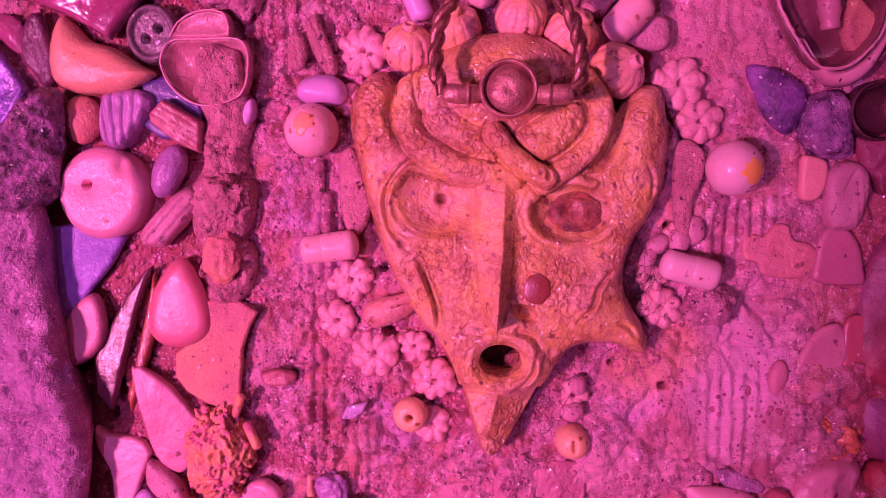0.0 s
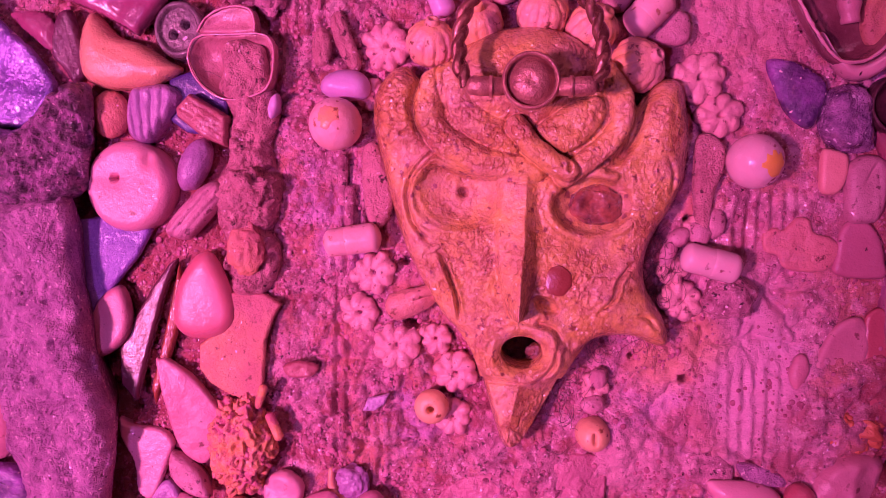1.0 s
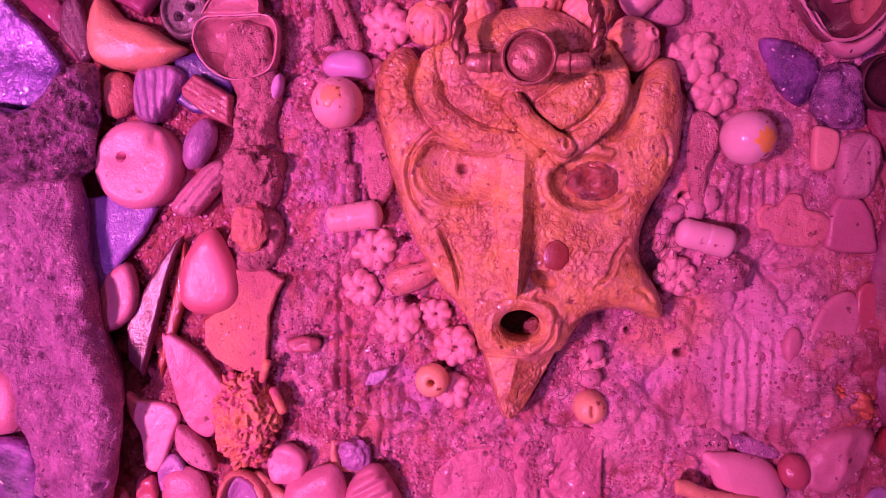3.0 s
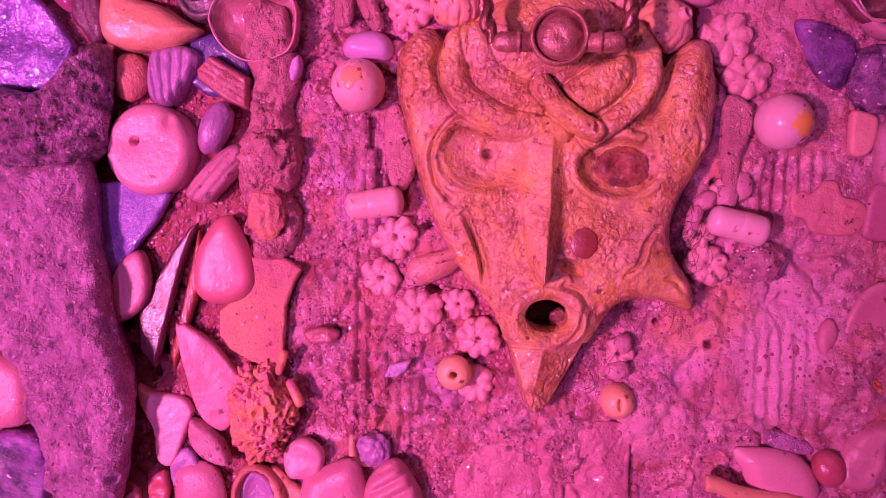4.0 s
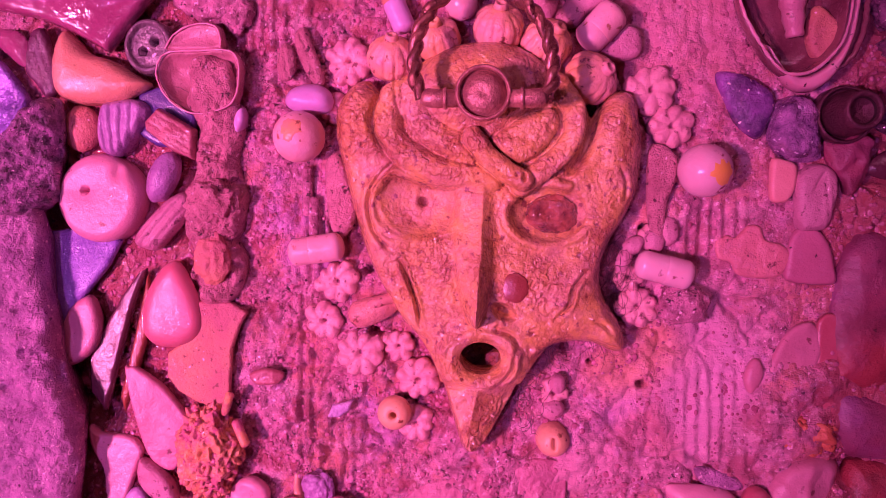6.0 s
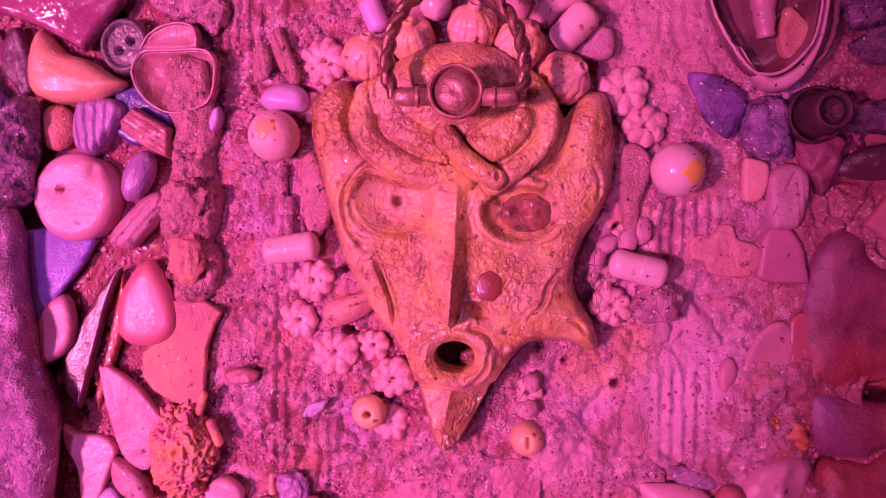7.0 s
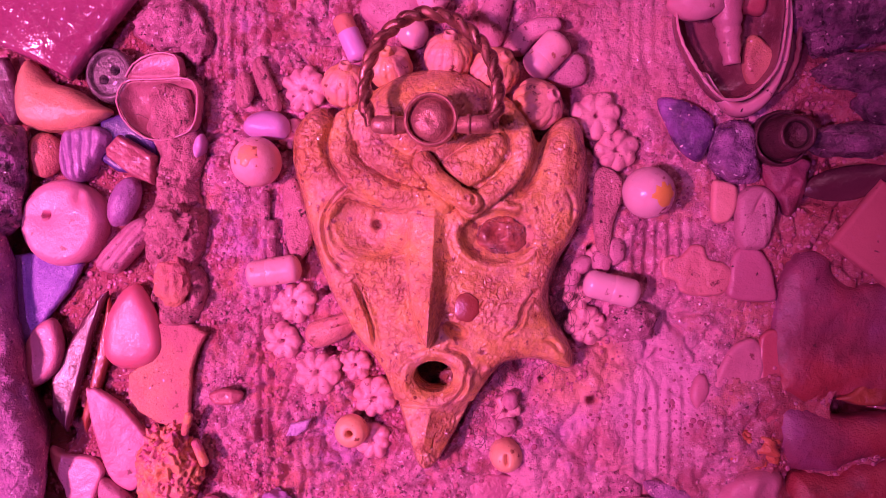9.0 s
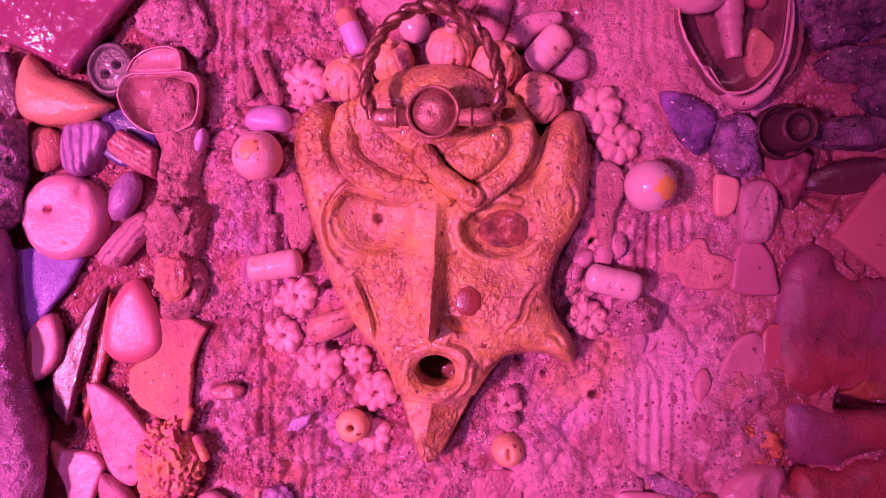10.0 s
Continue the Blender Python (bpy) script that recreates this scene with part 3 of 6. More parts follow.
def build_wall():
    """The plastered wall: fine relief where the pieces are set, coarse beyond."""
    out = np.array([1.0, 1.6, 2.6, 4.2, 7, 12, 22, 45, 100, 220, 480, 1000, 1700])
    us = np.concatenate([-112 - out[::-1], np.arange(-112, 128.1, 0.42), 128 + out])
    vs = np.concatenate([-82 - out[::-1], np.arange(-82, 86.1, 0.42), 86 + out[:-1]])
    X, Y = np.meshgrid(us, vs, indexing="ij")
    near = np.exp(-(np.clip(np.abs(X - 8) - 118, 0, None) / 40) ** 2)
    smear = np.clip((X + 0.25 * Y - 26 + 6 * fbm(X, Y, 12, 2, 35)) / 14, 0, 1)
    Z = 0.9 * fbm(X, Y, 14, 3, 5) + 0.65 * fbm(X, Y, 4.0, 4, 9, 0.6) * (0.7 + 0.5 * fbm(X, Y, 30, 2, 21)) + 0.36 * (1 - 0.4 * smear) * fbm(X, Y, 1.5, 3, 31, 0.65) - 0.9 * (1 - 0.4 * smear) * np.clip(fbm(X + 9, Y, 1.7, 2, 37) - 0.62, 0, 1)
    Z = Z - 1.0 * np.clip(fbm(X, Y + 70, 5.0, 3, 15) - 0.75, 0, 1)
    # upright comb strokes in the plaster
    for u0, w, v0, v1, deep in COMBED:
        m = np.clip(1 - np.abs(X - u0) / w, 0, 1) ** 0.5 * np.clip((Y - v0) / 3, 0, 1) * np.clip((v1 - Y) / 3, 0, 1)
        Z = Z * (1 - 0.6 * m) + deep * m * np.sin((X - u0 + 0.25 * fbm(X, Y, 25, 2, 3)) * 2 * math.pi / 2.3)
    # mounds of mortar
    for u0, v0, r, hgt in HOLLOWS + MOUNDS:
        q = np.hypot(X - u0, Y - v0) / r
        Z = Z + hgt * np.clip(1 - q * q, 0, 1) ** 0.7 * (1 + 0.5 * fbm(X, Y, 4, 3, int(r * 7)))
    gap = cells(X, Y, 7.5, 61)
    Z = Z - 1.5 * np.exp(-(gap / 0.38) ** 2) * np.clip(fbm(X, Y, 20, 2, 63) * 2.2 + 0.1, 0, 1)
    for u0, v0, r in PITS:
        Z = Z - 4.0 * np.clip((r * 1.25 - np.hypot(X - u0, (Y - v0) * 1.2) - 0.2 * fbm(X, Y, 1.2, 2, 7)) / 0.6, 0, 1)
    Z = Z * near - 0.6
    # hollow behind the mouth of the mask
    mu, mv = 10.6, -19.5
    q = np.hypot(X - mu, Y - mv)
    Z = np.where(q < 7.0, -14 + 0 * Z, Z)
    n0, n1 = X.shape
    WALL.update(us=us, vs=vs, Z=Z)
    verts = np.stack([X.ravel(), Y.ravel(), Z.ravel()], -1)
    idx = np.arange(n0 * n1).reshape(n0, n1)
    faces = np.stack([idx[:-1, :-1], idx[1:, :-1], idx[1:, 1:], idx[:-1, 1:]], -1).reshape(-1, 4)
    verts = verts.tolist()
    faces = faces.tolist()
    ring = list(idx[:, 0]) + list(idx[-1, 1:]) + list(idx[-2::-1, -1]) + list(idx[0, -2:0:-1])
    n = len(verts)
    for i in ring:
        verts.append((verts[i][0], verts[i][1], -120.0))
    for k in range(len(ring)):
        j = (k + 1) % len(ring)
        faces.append((ring[j], ring[k], n + k, n + j))
    faces.append(tuple(n + k for k in range(len(ring))))
    link("wall_north", verts, faces, WALL_PAINT, kind="structure", label="rough pink plaster wall set with found pieces", category="wall")


# centre, half width, lowest, highest, depth of each combed stroke
COMBED = [(-20.5, 6.5, -9, 12, 0.95), (-24.5, 4.0, -45, -8, 0.75), (-16.0, 3.5, -50, -26, 0.4), (12, 14, 44, 75, 0.3), (-34, 11, 36, 75, 0.45), (52, 9, 40, 70, 0.16), (55, 8, -2, 12, 0.5), (56, 9, -42, -20, 0.4), (70, 8, 12, 40, 0.3)]
PITS = [(27.1, -18.7, 1.3), (41.7, 5.0, 0.9), (38.9, -4.7, 0.8), (32.0, -21.2, 0.8), (-12.1, -3.8, 1.0), (-10.3, -15.9, 1.3), (41.9, -25.3, 1.0), (-41.0, 27.5, 0.9), (-43.4, 50.4, 0.7), (-20.7, -14.8, 0.6)]
# the hollows at u 85 and 87 are added to darken the wall
HOLLOWS = [(-70.9, -31.1, 8, -5.0), (-75.2, -14.0, 6, -3.5), (37.0, -8.4, 5, -3.0), (31.4, 28.4, 4, -3.0), (-66.6, -53.2, 7, -3.0), (97.8, -27.2, 6, -4.0), (80.7, -40.4, 4, -3.0), (87.0, 20.0, 9, -4.5), (85.0, 29.0, 6, -4.0), (93.0, -26.2, 5, -5.0)]
MOUNDS = [(37, -20, 7, 1.2), (46, -22, 6, 1.0), (33, -38, 9, 1.4), (40, -42, 6, 1.6), (47, -41, 5, 1.3), (12, -45, 10, 1.3), (-12, -38, 8, 1.0), (-22, -35, 9, 0.9), (-33, -30, 8, 1.0), (60, -36, 12, 1.2), (62, -8, 10, 1.0), (-38, -12, 7, 1.0), (-33, 8, 7, 0.9), (-16, 18, 6, 1.0), (48, 8, 5, 1.6), (47, 0, 5, 1.4), (50, -8, 6, 1.5), (25, 50, 14, 1.0), (45, 38, 8, 0.8), (-30, 45, 10, 1.0), (72, -30, 12, 1.5), (75, -52, 12, 1.5)]


def box(name, lo, hi, material, label):
    bm = bmesh.new()
    bmesh.ops.create_cube(bm, size=1)
    for v in bm.verts:
        v.co = Vector([(lo[i] + hi[i]) / 2 + v.co[i] * (hi[i] - lo[i]) for i in range(3)])
    me = bpy.data.meshes.new(name)
    bm.to_mesh(me)
    bm.free()
    me.materials.append(material)
    return tagged(new(name, me), label, name.split("_")[0], kind="structure")


build_wall()
# unseen room shell, added so that light bounces back on the wall
box("floor", (-1.9, -2.6, -1.30), (1.9, 0.1, -1.24), ROOM, "plain pink painted floor of the room")
box("ceiling", (-1.9, -2.6, 1.15), (1.9, 0.1, 1.21), ROOM, "plain pink painted ceiling of the room")
box("wall_south", (-1.9, -2.66, -1.24), (1.9, -2.60, 1.15), ROOM, "plain pink painted wall of the room")
box("wall_east", (1.84, -2.6, -1.24), (1.90, 0.1, 1.15), ROOM, "plain pink painted wall of the room")
box("wall_west", (-1.90, -2.6, -1.24), (-1.84, 0.1, 1.15), ROOM, "plain pink painted wall of the room")


# ---- the clay mask ----
def build_mask():
    outline = [(-13.8, 32.3), (-11.3, 32.7), (-9.2, 30.4), (-7.6, 30.9), (-4.4, 32.5), (-0.1, 36.2), (4.1, 38.6), (10.4, 39.4), (16.7, 38.6), (22.0, 35.7), (26.3, 32.5), (29.0, 28.4), (30.6, 25.6), (31.9, 27.4), (34.1, 30.0), (36.7, 30.8), (38.8, 29.4), (39.8, 25.3), (40.3, 20.1), (39.6, 12.7), (37.5, 7.4), (34.7, 2.6), (33.1, -2.2), (33.5, -7.6), (36.4, -12.4), (37.9, -17.0), (36.3, -18.6), (30.9, -16.7), (25.0, -17.3), (21.4, -19.8), (18.2, -24.3), (14.6, -31.1), (11.5, -36.8), (9.3, -38.4), (7.1, -37.2), (4.8, -30.3), (2.1, -21.4), (-0.4, -17.2), (-4.3, -13.4), (-6.6, -9.8), (-9.9, -4.1), (-12.3, 1.4), (-14.6, 8.9), (-16.2, 15.4), (-17.7, 21.3), (-17.8, 26.1), (-16.2, 29.9)]
    c = spline(outline, 8).mean(0)
    loc = lambda pts: np.array(pts, float) - c
    way = lambda pts: spline(loc(pts), 6, False)
    eye_l, eye_r = loc([(-1.2, 9.2)])[0], loc([(22.9, 7.8)])[0]
    pupil = loc([(-0.7, 9.6)])[0]
    mouth = loc([(10.6, -19.5)])[0]
    crown = loc([(10.6, 30.6)])[0]
    plate = loc([(10.4, 24.5)])[0]
    # spine, radius, height of the top
    coils = [(way([(-5.4, 30.4), (-7.2, 25.8), (-6.4, 21.7), (-3.3, 18.4), (1.4, 16.0), (6.5, 14.9), (12.1, 14.2)]), 2.75, 9.3),
             (way([(-2.9, 30.4), (-2.0, 26.6), (0.2, 23.2), (3.9, 20.6), (8.2, 19.2)]), 2.6, 9.35),
             (way([(24.4, 31.0), (27.1, 26.6), (27.2, 22.4), (25.0, 18.7), (21.6, 15.7), (17.7, 12.8)]), 2.05, 9.7),
             (way([(8.9, 21.4), (11.8, 17.8), (15.2, 15.2), (17.8, 13.7)]), 2.05, 11.2)]
    lid = way([(-9.4, 12.4), (-6.4, 15.6), (-1.7, 15.0), (3.5, 13.6), (9.2, 12.9)])
    brow_r = way([(15.9, 10.1), (17.9, 12.4), (22.0, 13.6), (26.4, 12.8)])
    pad = loc([(12.2, 21.0), (15.3, 23.6), (19.2, 26.0), (23.4, 26.6), (24.2, 23.2), (21.6, 19.4), (17.9, 16.9), (15.6, 17.4), (13.4, 19.2)])
    pad_line = spline(pad, 6)
    ridge = loc([(10.9, 13.6), (10.8, 7.1), (10.6, 2.0), (10.2, -4.9), (9.8, -13.9)])
    left = loc([(7.1, 13.6), (6.5, 7.1), (5.9, 1.8), (6.5, -3.5), (8.0, -9.4), (9.3, -13.9)])
    right = loc([(15.2, 13.6), (14.6, 7.2), (14.7, 1.9), (14.8, -3.3), (13.2, -8.5), (10.8, -13.9)])
    chin = loc([(10.2, -25.5), (9.3, -29.3), (8.6, -33.5), (9.2, -38.0)])
    cuts = [(way([(-5.0, 17.4), (-8.2, 14.8), (-10.1, 12.1), (-10.9, 8.4), (-10.2, 4.7), (-8.2, 1.8), (-6.0, 0.2)]), 1.1, 0.42), (way([(-4.9, -1.2), (-3.1, -5.3), (-1.7, -9.1), (-0.8, -13.9)]), 1.7, 0.34),
            (way([(30.1, -3.1), (27.9, -5.8), (26.8, -9.3), (24.5, -11.7)]), 1.1, 0.34), (way([(17.2, -18.4), (16.4, -21.9), (14.0, -24.4)]), 1.2, 0.36),
            (way([(30.4, 26.0), (30.3, 22.4), (28.6, 17.8), (25.8, 14.6)]), 1.8, 0.8), (way([(35.4, 16.7), (37.1, 13.6), (36.7, 9.5)]), 0.5, 0.4),
            (way([(-14.4, 17.6), (-11.6, 20.2), (-9.4, 20.6)]), 0.5, 0.35), 
            (way([(5.1, -16.8), (4.4, -19.5), (5.0, -22.8), (7.4, -25.2)]), 0.45, 0.4), (way([(12.4, -13.6), (16.4, -15.0), (18.2, -18.0)]), 0.6, 0.4),
            (way([(29.4, -12.4), (33.2, -12.6), (35.4, -15.4)]), 0.5, 0.4), (way([(-8.6, 30.6), (-10.2, 26.0), (-9.6, 22.0), (-7.0, 18.4)]), 1.2, 0.6)]
    swells = [((-13.2, 25.0), 4.2, 8.0, 1.7), ((35.4, 20.5), 4.0, 10.0, 1.9), ((-8.2, -3.0), 3.4, 5.5, 0.8), ((26.5, -8.0), 6.0, 7.0, 0.9), ((32.5, 4.0), 4.0, 6.0, 0.8), ((2.5, -4.0), 3.5, 6.0, 0.5), ((34.8, -15.2), 3.0, 2.2, 0.8)]

    def height(X, Y, d):
        H = 0.7 + 3.3 * edge(d + 0.5 * fbm(X, Y, 3.5, 2, 40) * np.clip(d, 0, 1), 2.2) + 2.7 * edge(d, 13.0) + 0.4 * fbm(X, Y, 11, 3, 41)
        H = H + 1.2 * np.exp(-(((X - mouth[0]) / 15) ** 2 + ((Y - mouth[1] - 14) / 26) ** 2))
        for (su, sv), a, b, top in swells:
            x, y = loc([(su, sv)])[0]
            H = H + top * np.exp(-(((X - x) / a) ** 2 + ((Y - y) / b) ** 2))
        # forehead plate and the dome over it
        q = ((X - plate[0]) / 18.0) ** 2 + ((Y - plate[1]) / 13.5) ** 2
        H = smax(H, 6.2 + 2.6 * np.sqrt(np.clip(1 - q, 0, 1)) - 8 * np.clip(q - 1, 0, 1), 1.2)
        q = ((X - crown[0]) / 13.0) ** 2 + ((Y - crown[1]) / 8.6) ** 2
        H = smax(H, 5.8 + 6.0 * np.sqrt(np.clip(1 - q, 0, 1)) - 9 * np.clip(q - 1, 0, 1), 0.8)
        # eye bowls
        for e, rx, ry, floor_, rim, lip in ((eye_l, 8.0, 6.1, 4.5, 6.9, 0.55), (eye_r, 7.2, 5.5, 3.4, 6.6, 0.5)):
            q = np.sqrt(((X - e[0]) / rx) ** 2 + ((Y - e[1]) / ry) ** 2)
            a = np.arctan2(Y - e[1], X - e[0])
            bowl = floor_ + (rim - floor_) * np.clip(q, 0, 1.2) ** 2.6
            t = np.clip((1.08 - q) / 0.16, 0, 1)
            H = H * (1 - t) + np.minimum(H, bowl) * t
            H = H + lip * np.exp(-((q - 1.14) / 0.09) ** 2) * (0.55 + 0.45 * np.cos(a + 2.4)) + 0.25 * np.exp(-((q - 1.32) / 0.07) ** 2) * (np.cos(a + 2.6) > 0)
        q = np.hypot(X - pupil[0], Y - pupil[1] + 0.1 * fbm(X, Y, 1, 2, 4))
        H = H - 2.2 * np.clip((1.05 - q) / 0.7, 0, 1) + 0.18 * np.exp(-((q - 1.7) / 0.5) ** 2)
        for line, r, top in ((lid, 1.5, 8.1), (brow_r, 1.0, 7.5)):
            dd, _, _ = near_line(X, Y, line)
            H = smax(H, top - r + np.sqrt(np.clip(r * r - dd * dd, 0, None)) - 3 * np.clip(dd - r, 0, 3), 0.5)
        # nose: a broad flat face and a steep one that meet in a ridge
        at_y = lambda line: np.interp(-Y, -line[:, 1], line[:, 0])
        xm, xl, xr = at_y(ridge) + 0.12 * fbm(X, Y, 4, 2, 47), at_y(left), at_y(right)
        y0, y1 = ridge[0][1], ridge[-1][1]
        s = np.clip((y0 - Y) / (y0 - y1), 0, 1)
        top = 8.9 + 5.6 * s ** 1.2
        N = np.where(X > xm, top - (X - xm) / (xr - xm) * (top - 6.0), top - (xm - X) / (xm - xl) * (0.9 + 2.2 * s))
        N = N - 1.1 * np.clip(xl - X, 0, None) - 3.0 * np.clip(X - xr, 0, None)
        N = N - 60 * np.clip(Y - y0 - 0.4, 0, 1) - 5 * np.clip(y1 + 1.2 - Y, 0, 4) ** 1.6
        H = smax(H, N, 1.0)
        # coils of clay laid over the brow
        dd, _, _ = near_line(X, Y, pad_line, True)
        ins = inside(X, Y, pad_line)
        P = 8.5 + 1.5 * edge(np.where(ins, dd, 0), 2.6) + 0.3 * fbm(X, Y, 4, 2, 49)
        H = np.where(ins, np.maximum(H, P), H - 0.5 * np.exp(-(dd / 0.5) ** 2))
        for line, r, top in coils:
            dd, bx, by = near_line(X, Y, line)
            dd = dd + 0.12 * fbm(X, Y, 2.6, 2, int(top * 10))
            H = H - 0.4 * np.exp(-((dd - r - 0.15) / 0.35) ** 2)
            H = np.where(dd < r, np.maximum(H, top - 0.8 * r + 0.8 * np.sqrt(np.clip(r * r - dd * dd, 0, None))), H)
        end = loc([(18.2, 14.2)])[0]
        H = H - 1.6 * np.clip(1.1 - np.hypot((X - end[0]) / 0.55, (Y - end[1]) / 1.0), 0, 1)
        # mouth: a sloping lip round a deep hole
        a = np.arctan2(Y - mouth[1], X - mouth[0])
        q = np.sqrt(((X - mouth[0]) / 3.8) ** 2 + ((Y - mouth[1]) / 3.0) ** 2) + 0.03 * fbm(X, Y, 2, 2, 12)
        hexa = q * (0.93 + 0.07 * np.cos(3 * a - 0.6) ** 2)
        lip = 8.5 - 1.3 * np.clip((1.5 - q) / 0.5, 0, 1) ** 1.6 - 3.4 * np.clip(hexa - 1.66, 0, 2)
        H = np.where(q < 1.62, np.maximum(lip, 0), smax(H, lip, 0.5))
        # chin: a lit facet and a steep one
        xm = at_y(chin)
        C = 8.5 - 0.06 * np.clip(chin[0][1] - Y, 0, 20) - np.where(X > xm, 0.62 * (X - xm), 0.24 * (xm - X)) - 6 * np.clip(Y - chin[0][1], 0, 3)
        H = np.where(Y < chin[0][1] + 1, np.minimum(smax(H, C, 0.7), 1.2 + 7.6 * edge(d, 3.0)), H)
        for line, deep, wide in cuts:
            dd, _, _ = near_line(X, Y, line)
            n = fbm(X, Y, 2.2, 2, 61)
            fade = np.clip(np.minimum(np.hypot(X - line[0][0], Y - line[0][1]), np.hypot(X - line[-1][0], Y - line[-1][1])) / 2.2, 0.15, 1)
            H = H - deep * fade * np.exp(-((dd + 0.14 * n) / wide) ** 2) + 0.3 * fade * deep * np.exp(-((dd - 2.2 * wide) / (1.4 * wide)) ** 2)
        pit, dab = loc([(14.9, -10.7)])[0], loc([(17.0, -6.2)])[0]
        H = H + 0.4 * np.clip(1 - np.hypot(X - dab[0], Y - dab[1]) / 3.2, 0, 0.4)
        H = H - 2.6 * np.clip(1.5 - np.hypot((X - pit[0] + 0.6 * (Y - pit[1])) / 1.5, (Y - pit[1]) / 1.3), 0, 1)
        # crinkled skin, thick in some places and worn smooth in others
        wx, wy = X + 0.9 * fbm(X, Y, 3.2, 3, 5), Y + 0.9 * fbm(X + 19, Y, 3.2, 3, 6)
        fold = np.abs(fbm(wx, wy * 1.3, 2.0, 2, 79))
        fine_ = np.abs(fbm(wx * 1.2, wy, 0.9, 2, 83))
        patch = np.clip(0.55 + 1.1 * fbm(X, Y, 8, 2, 81), 0.12, 1)
        for e, rx, ry in ((eye_l, 8.0, 6.0), (eye_r, 7.0, 5.4)):
            patch = patch * np.clip(np.hypot((X - e[0]) / rx, (Y - e[1]) / ry) * 3 - 2.2, 0.08, 1)
        patch = np.where((N > H - 0.8) & (X < at_y(ridge) + 0.6) & (Y > y1) & (Y < y0), 0.2 * patch, patch)
        knock = np.clip(fbm(X, Y + 40, 2.6, 2, 85) - 0.72, 0, 1)
        return H + 0.13 * (fold - 0.35) * patch + 0.36 * (fine_ - 0.3) * patch + 0.05 * fbm(X, Y, 1.6, 4, 77, 0.62) + 0.1 * fbm(X, Y, 4.5, 2, 78) - 0.8 * knock

    relief("clay_mask", outline, height, CLAY, res=0.19, label="orange clay mask with pointed ears, long nose and open round mouth", category="mask", base=-1.0, hole=(mouth[0], mouth[1], 3.8, 3.0))

    x, y = loc([(16.9, -6.1)])[0]
    top = float(height(np.array([[x]]), np.array([[y]]), np.array([[15.0]]))[0, 0])
    link("red_dab", *ball(2.5, 2.8, 0.5, 0.05, 5, 2, 4), DAB, (c[0] + x, c[1] + y, top - 0.1), label="dark red dab of glaze on the clay cheek", category="dab")


build_mask()

# the glassy eye and the clay nub beside the cheek
eye_root = group_thing("glass_eye", (23.6, 7.6, 3.6), "shiny wet glass bead in the eye socket of the mask", "bead")
verts, faces = ball(4.7, 3.7, 2.6, 0.16, 8, 2.2, 5)
verts = [(x, y, z - 1.5 * math.exp(-((x + 1.0) ** 2 + (y - 0.2) ** 2) / 2.2)) for x, y, z in verts]
link("lens", verts, faces, EYE_GLASS, (0, 0, 0.6), eye_root)
# a near-black spot paints in the shade of the eye's hole
link("pupil", *ball(1.1, 0.9, 0.4, 0.3, 8, 2, 3), HOLLOW_SHADE, (-1.0, 0.2, 0.42), eye_root, label="dark pupil inside the glass")
nub = group_thing("clay_nub", (-9.6, -11.2, 0), "small folded lump of pinkish clay beside the mask", "clay lump")
fold = spline([(-5.0, -1.7, 1.4), (-3.6, -1.2, 2.0), (-1.5, -0.5, 2.2), (0.8, 0.3, 2.2), (3.0, 1.2, 2.0), (4.9, 2.1, 1.7)], 5, False)
link("base_lump", *swept(fold, np.interp(np.linspace(0, 1, len(fold)), [0, 0.05, 0.15, 0.4, 0.7, 0.93, 1], [0.9, 1.9, 2.7, 2.8, 2.2, 1.3, 0.6]), 22), NUB, (0, 0, 0), nub)
fold = spline([(-2.2, 0.3, 3.4), (0.0, 1.3, 3.8), (2.8, 2.3, 3.4), (4.5, 2.8, 2.6)], 6, False)
link("top_lump", *swept(fold, np.interp(np.linspace(0, 1, len(fold)), [0, 0.08, 0.3, 0.8, 1], [0.4, 0.9, 1.25, 1.1, 0.5]), 18), NUB, (0, 0, 0), nub)


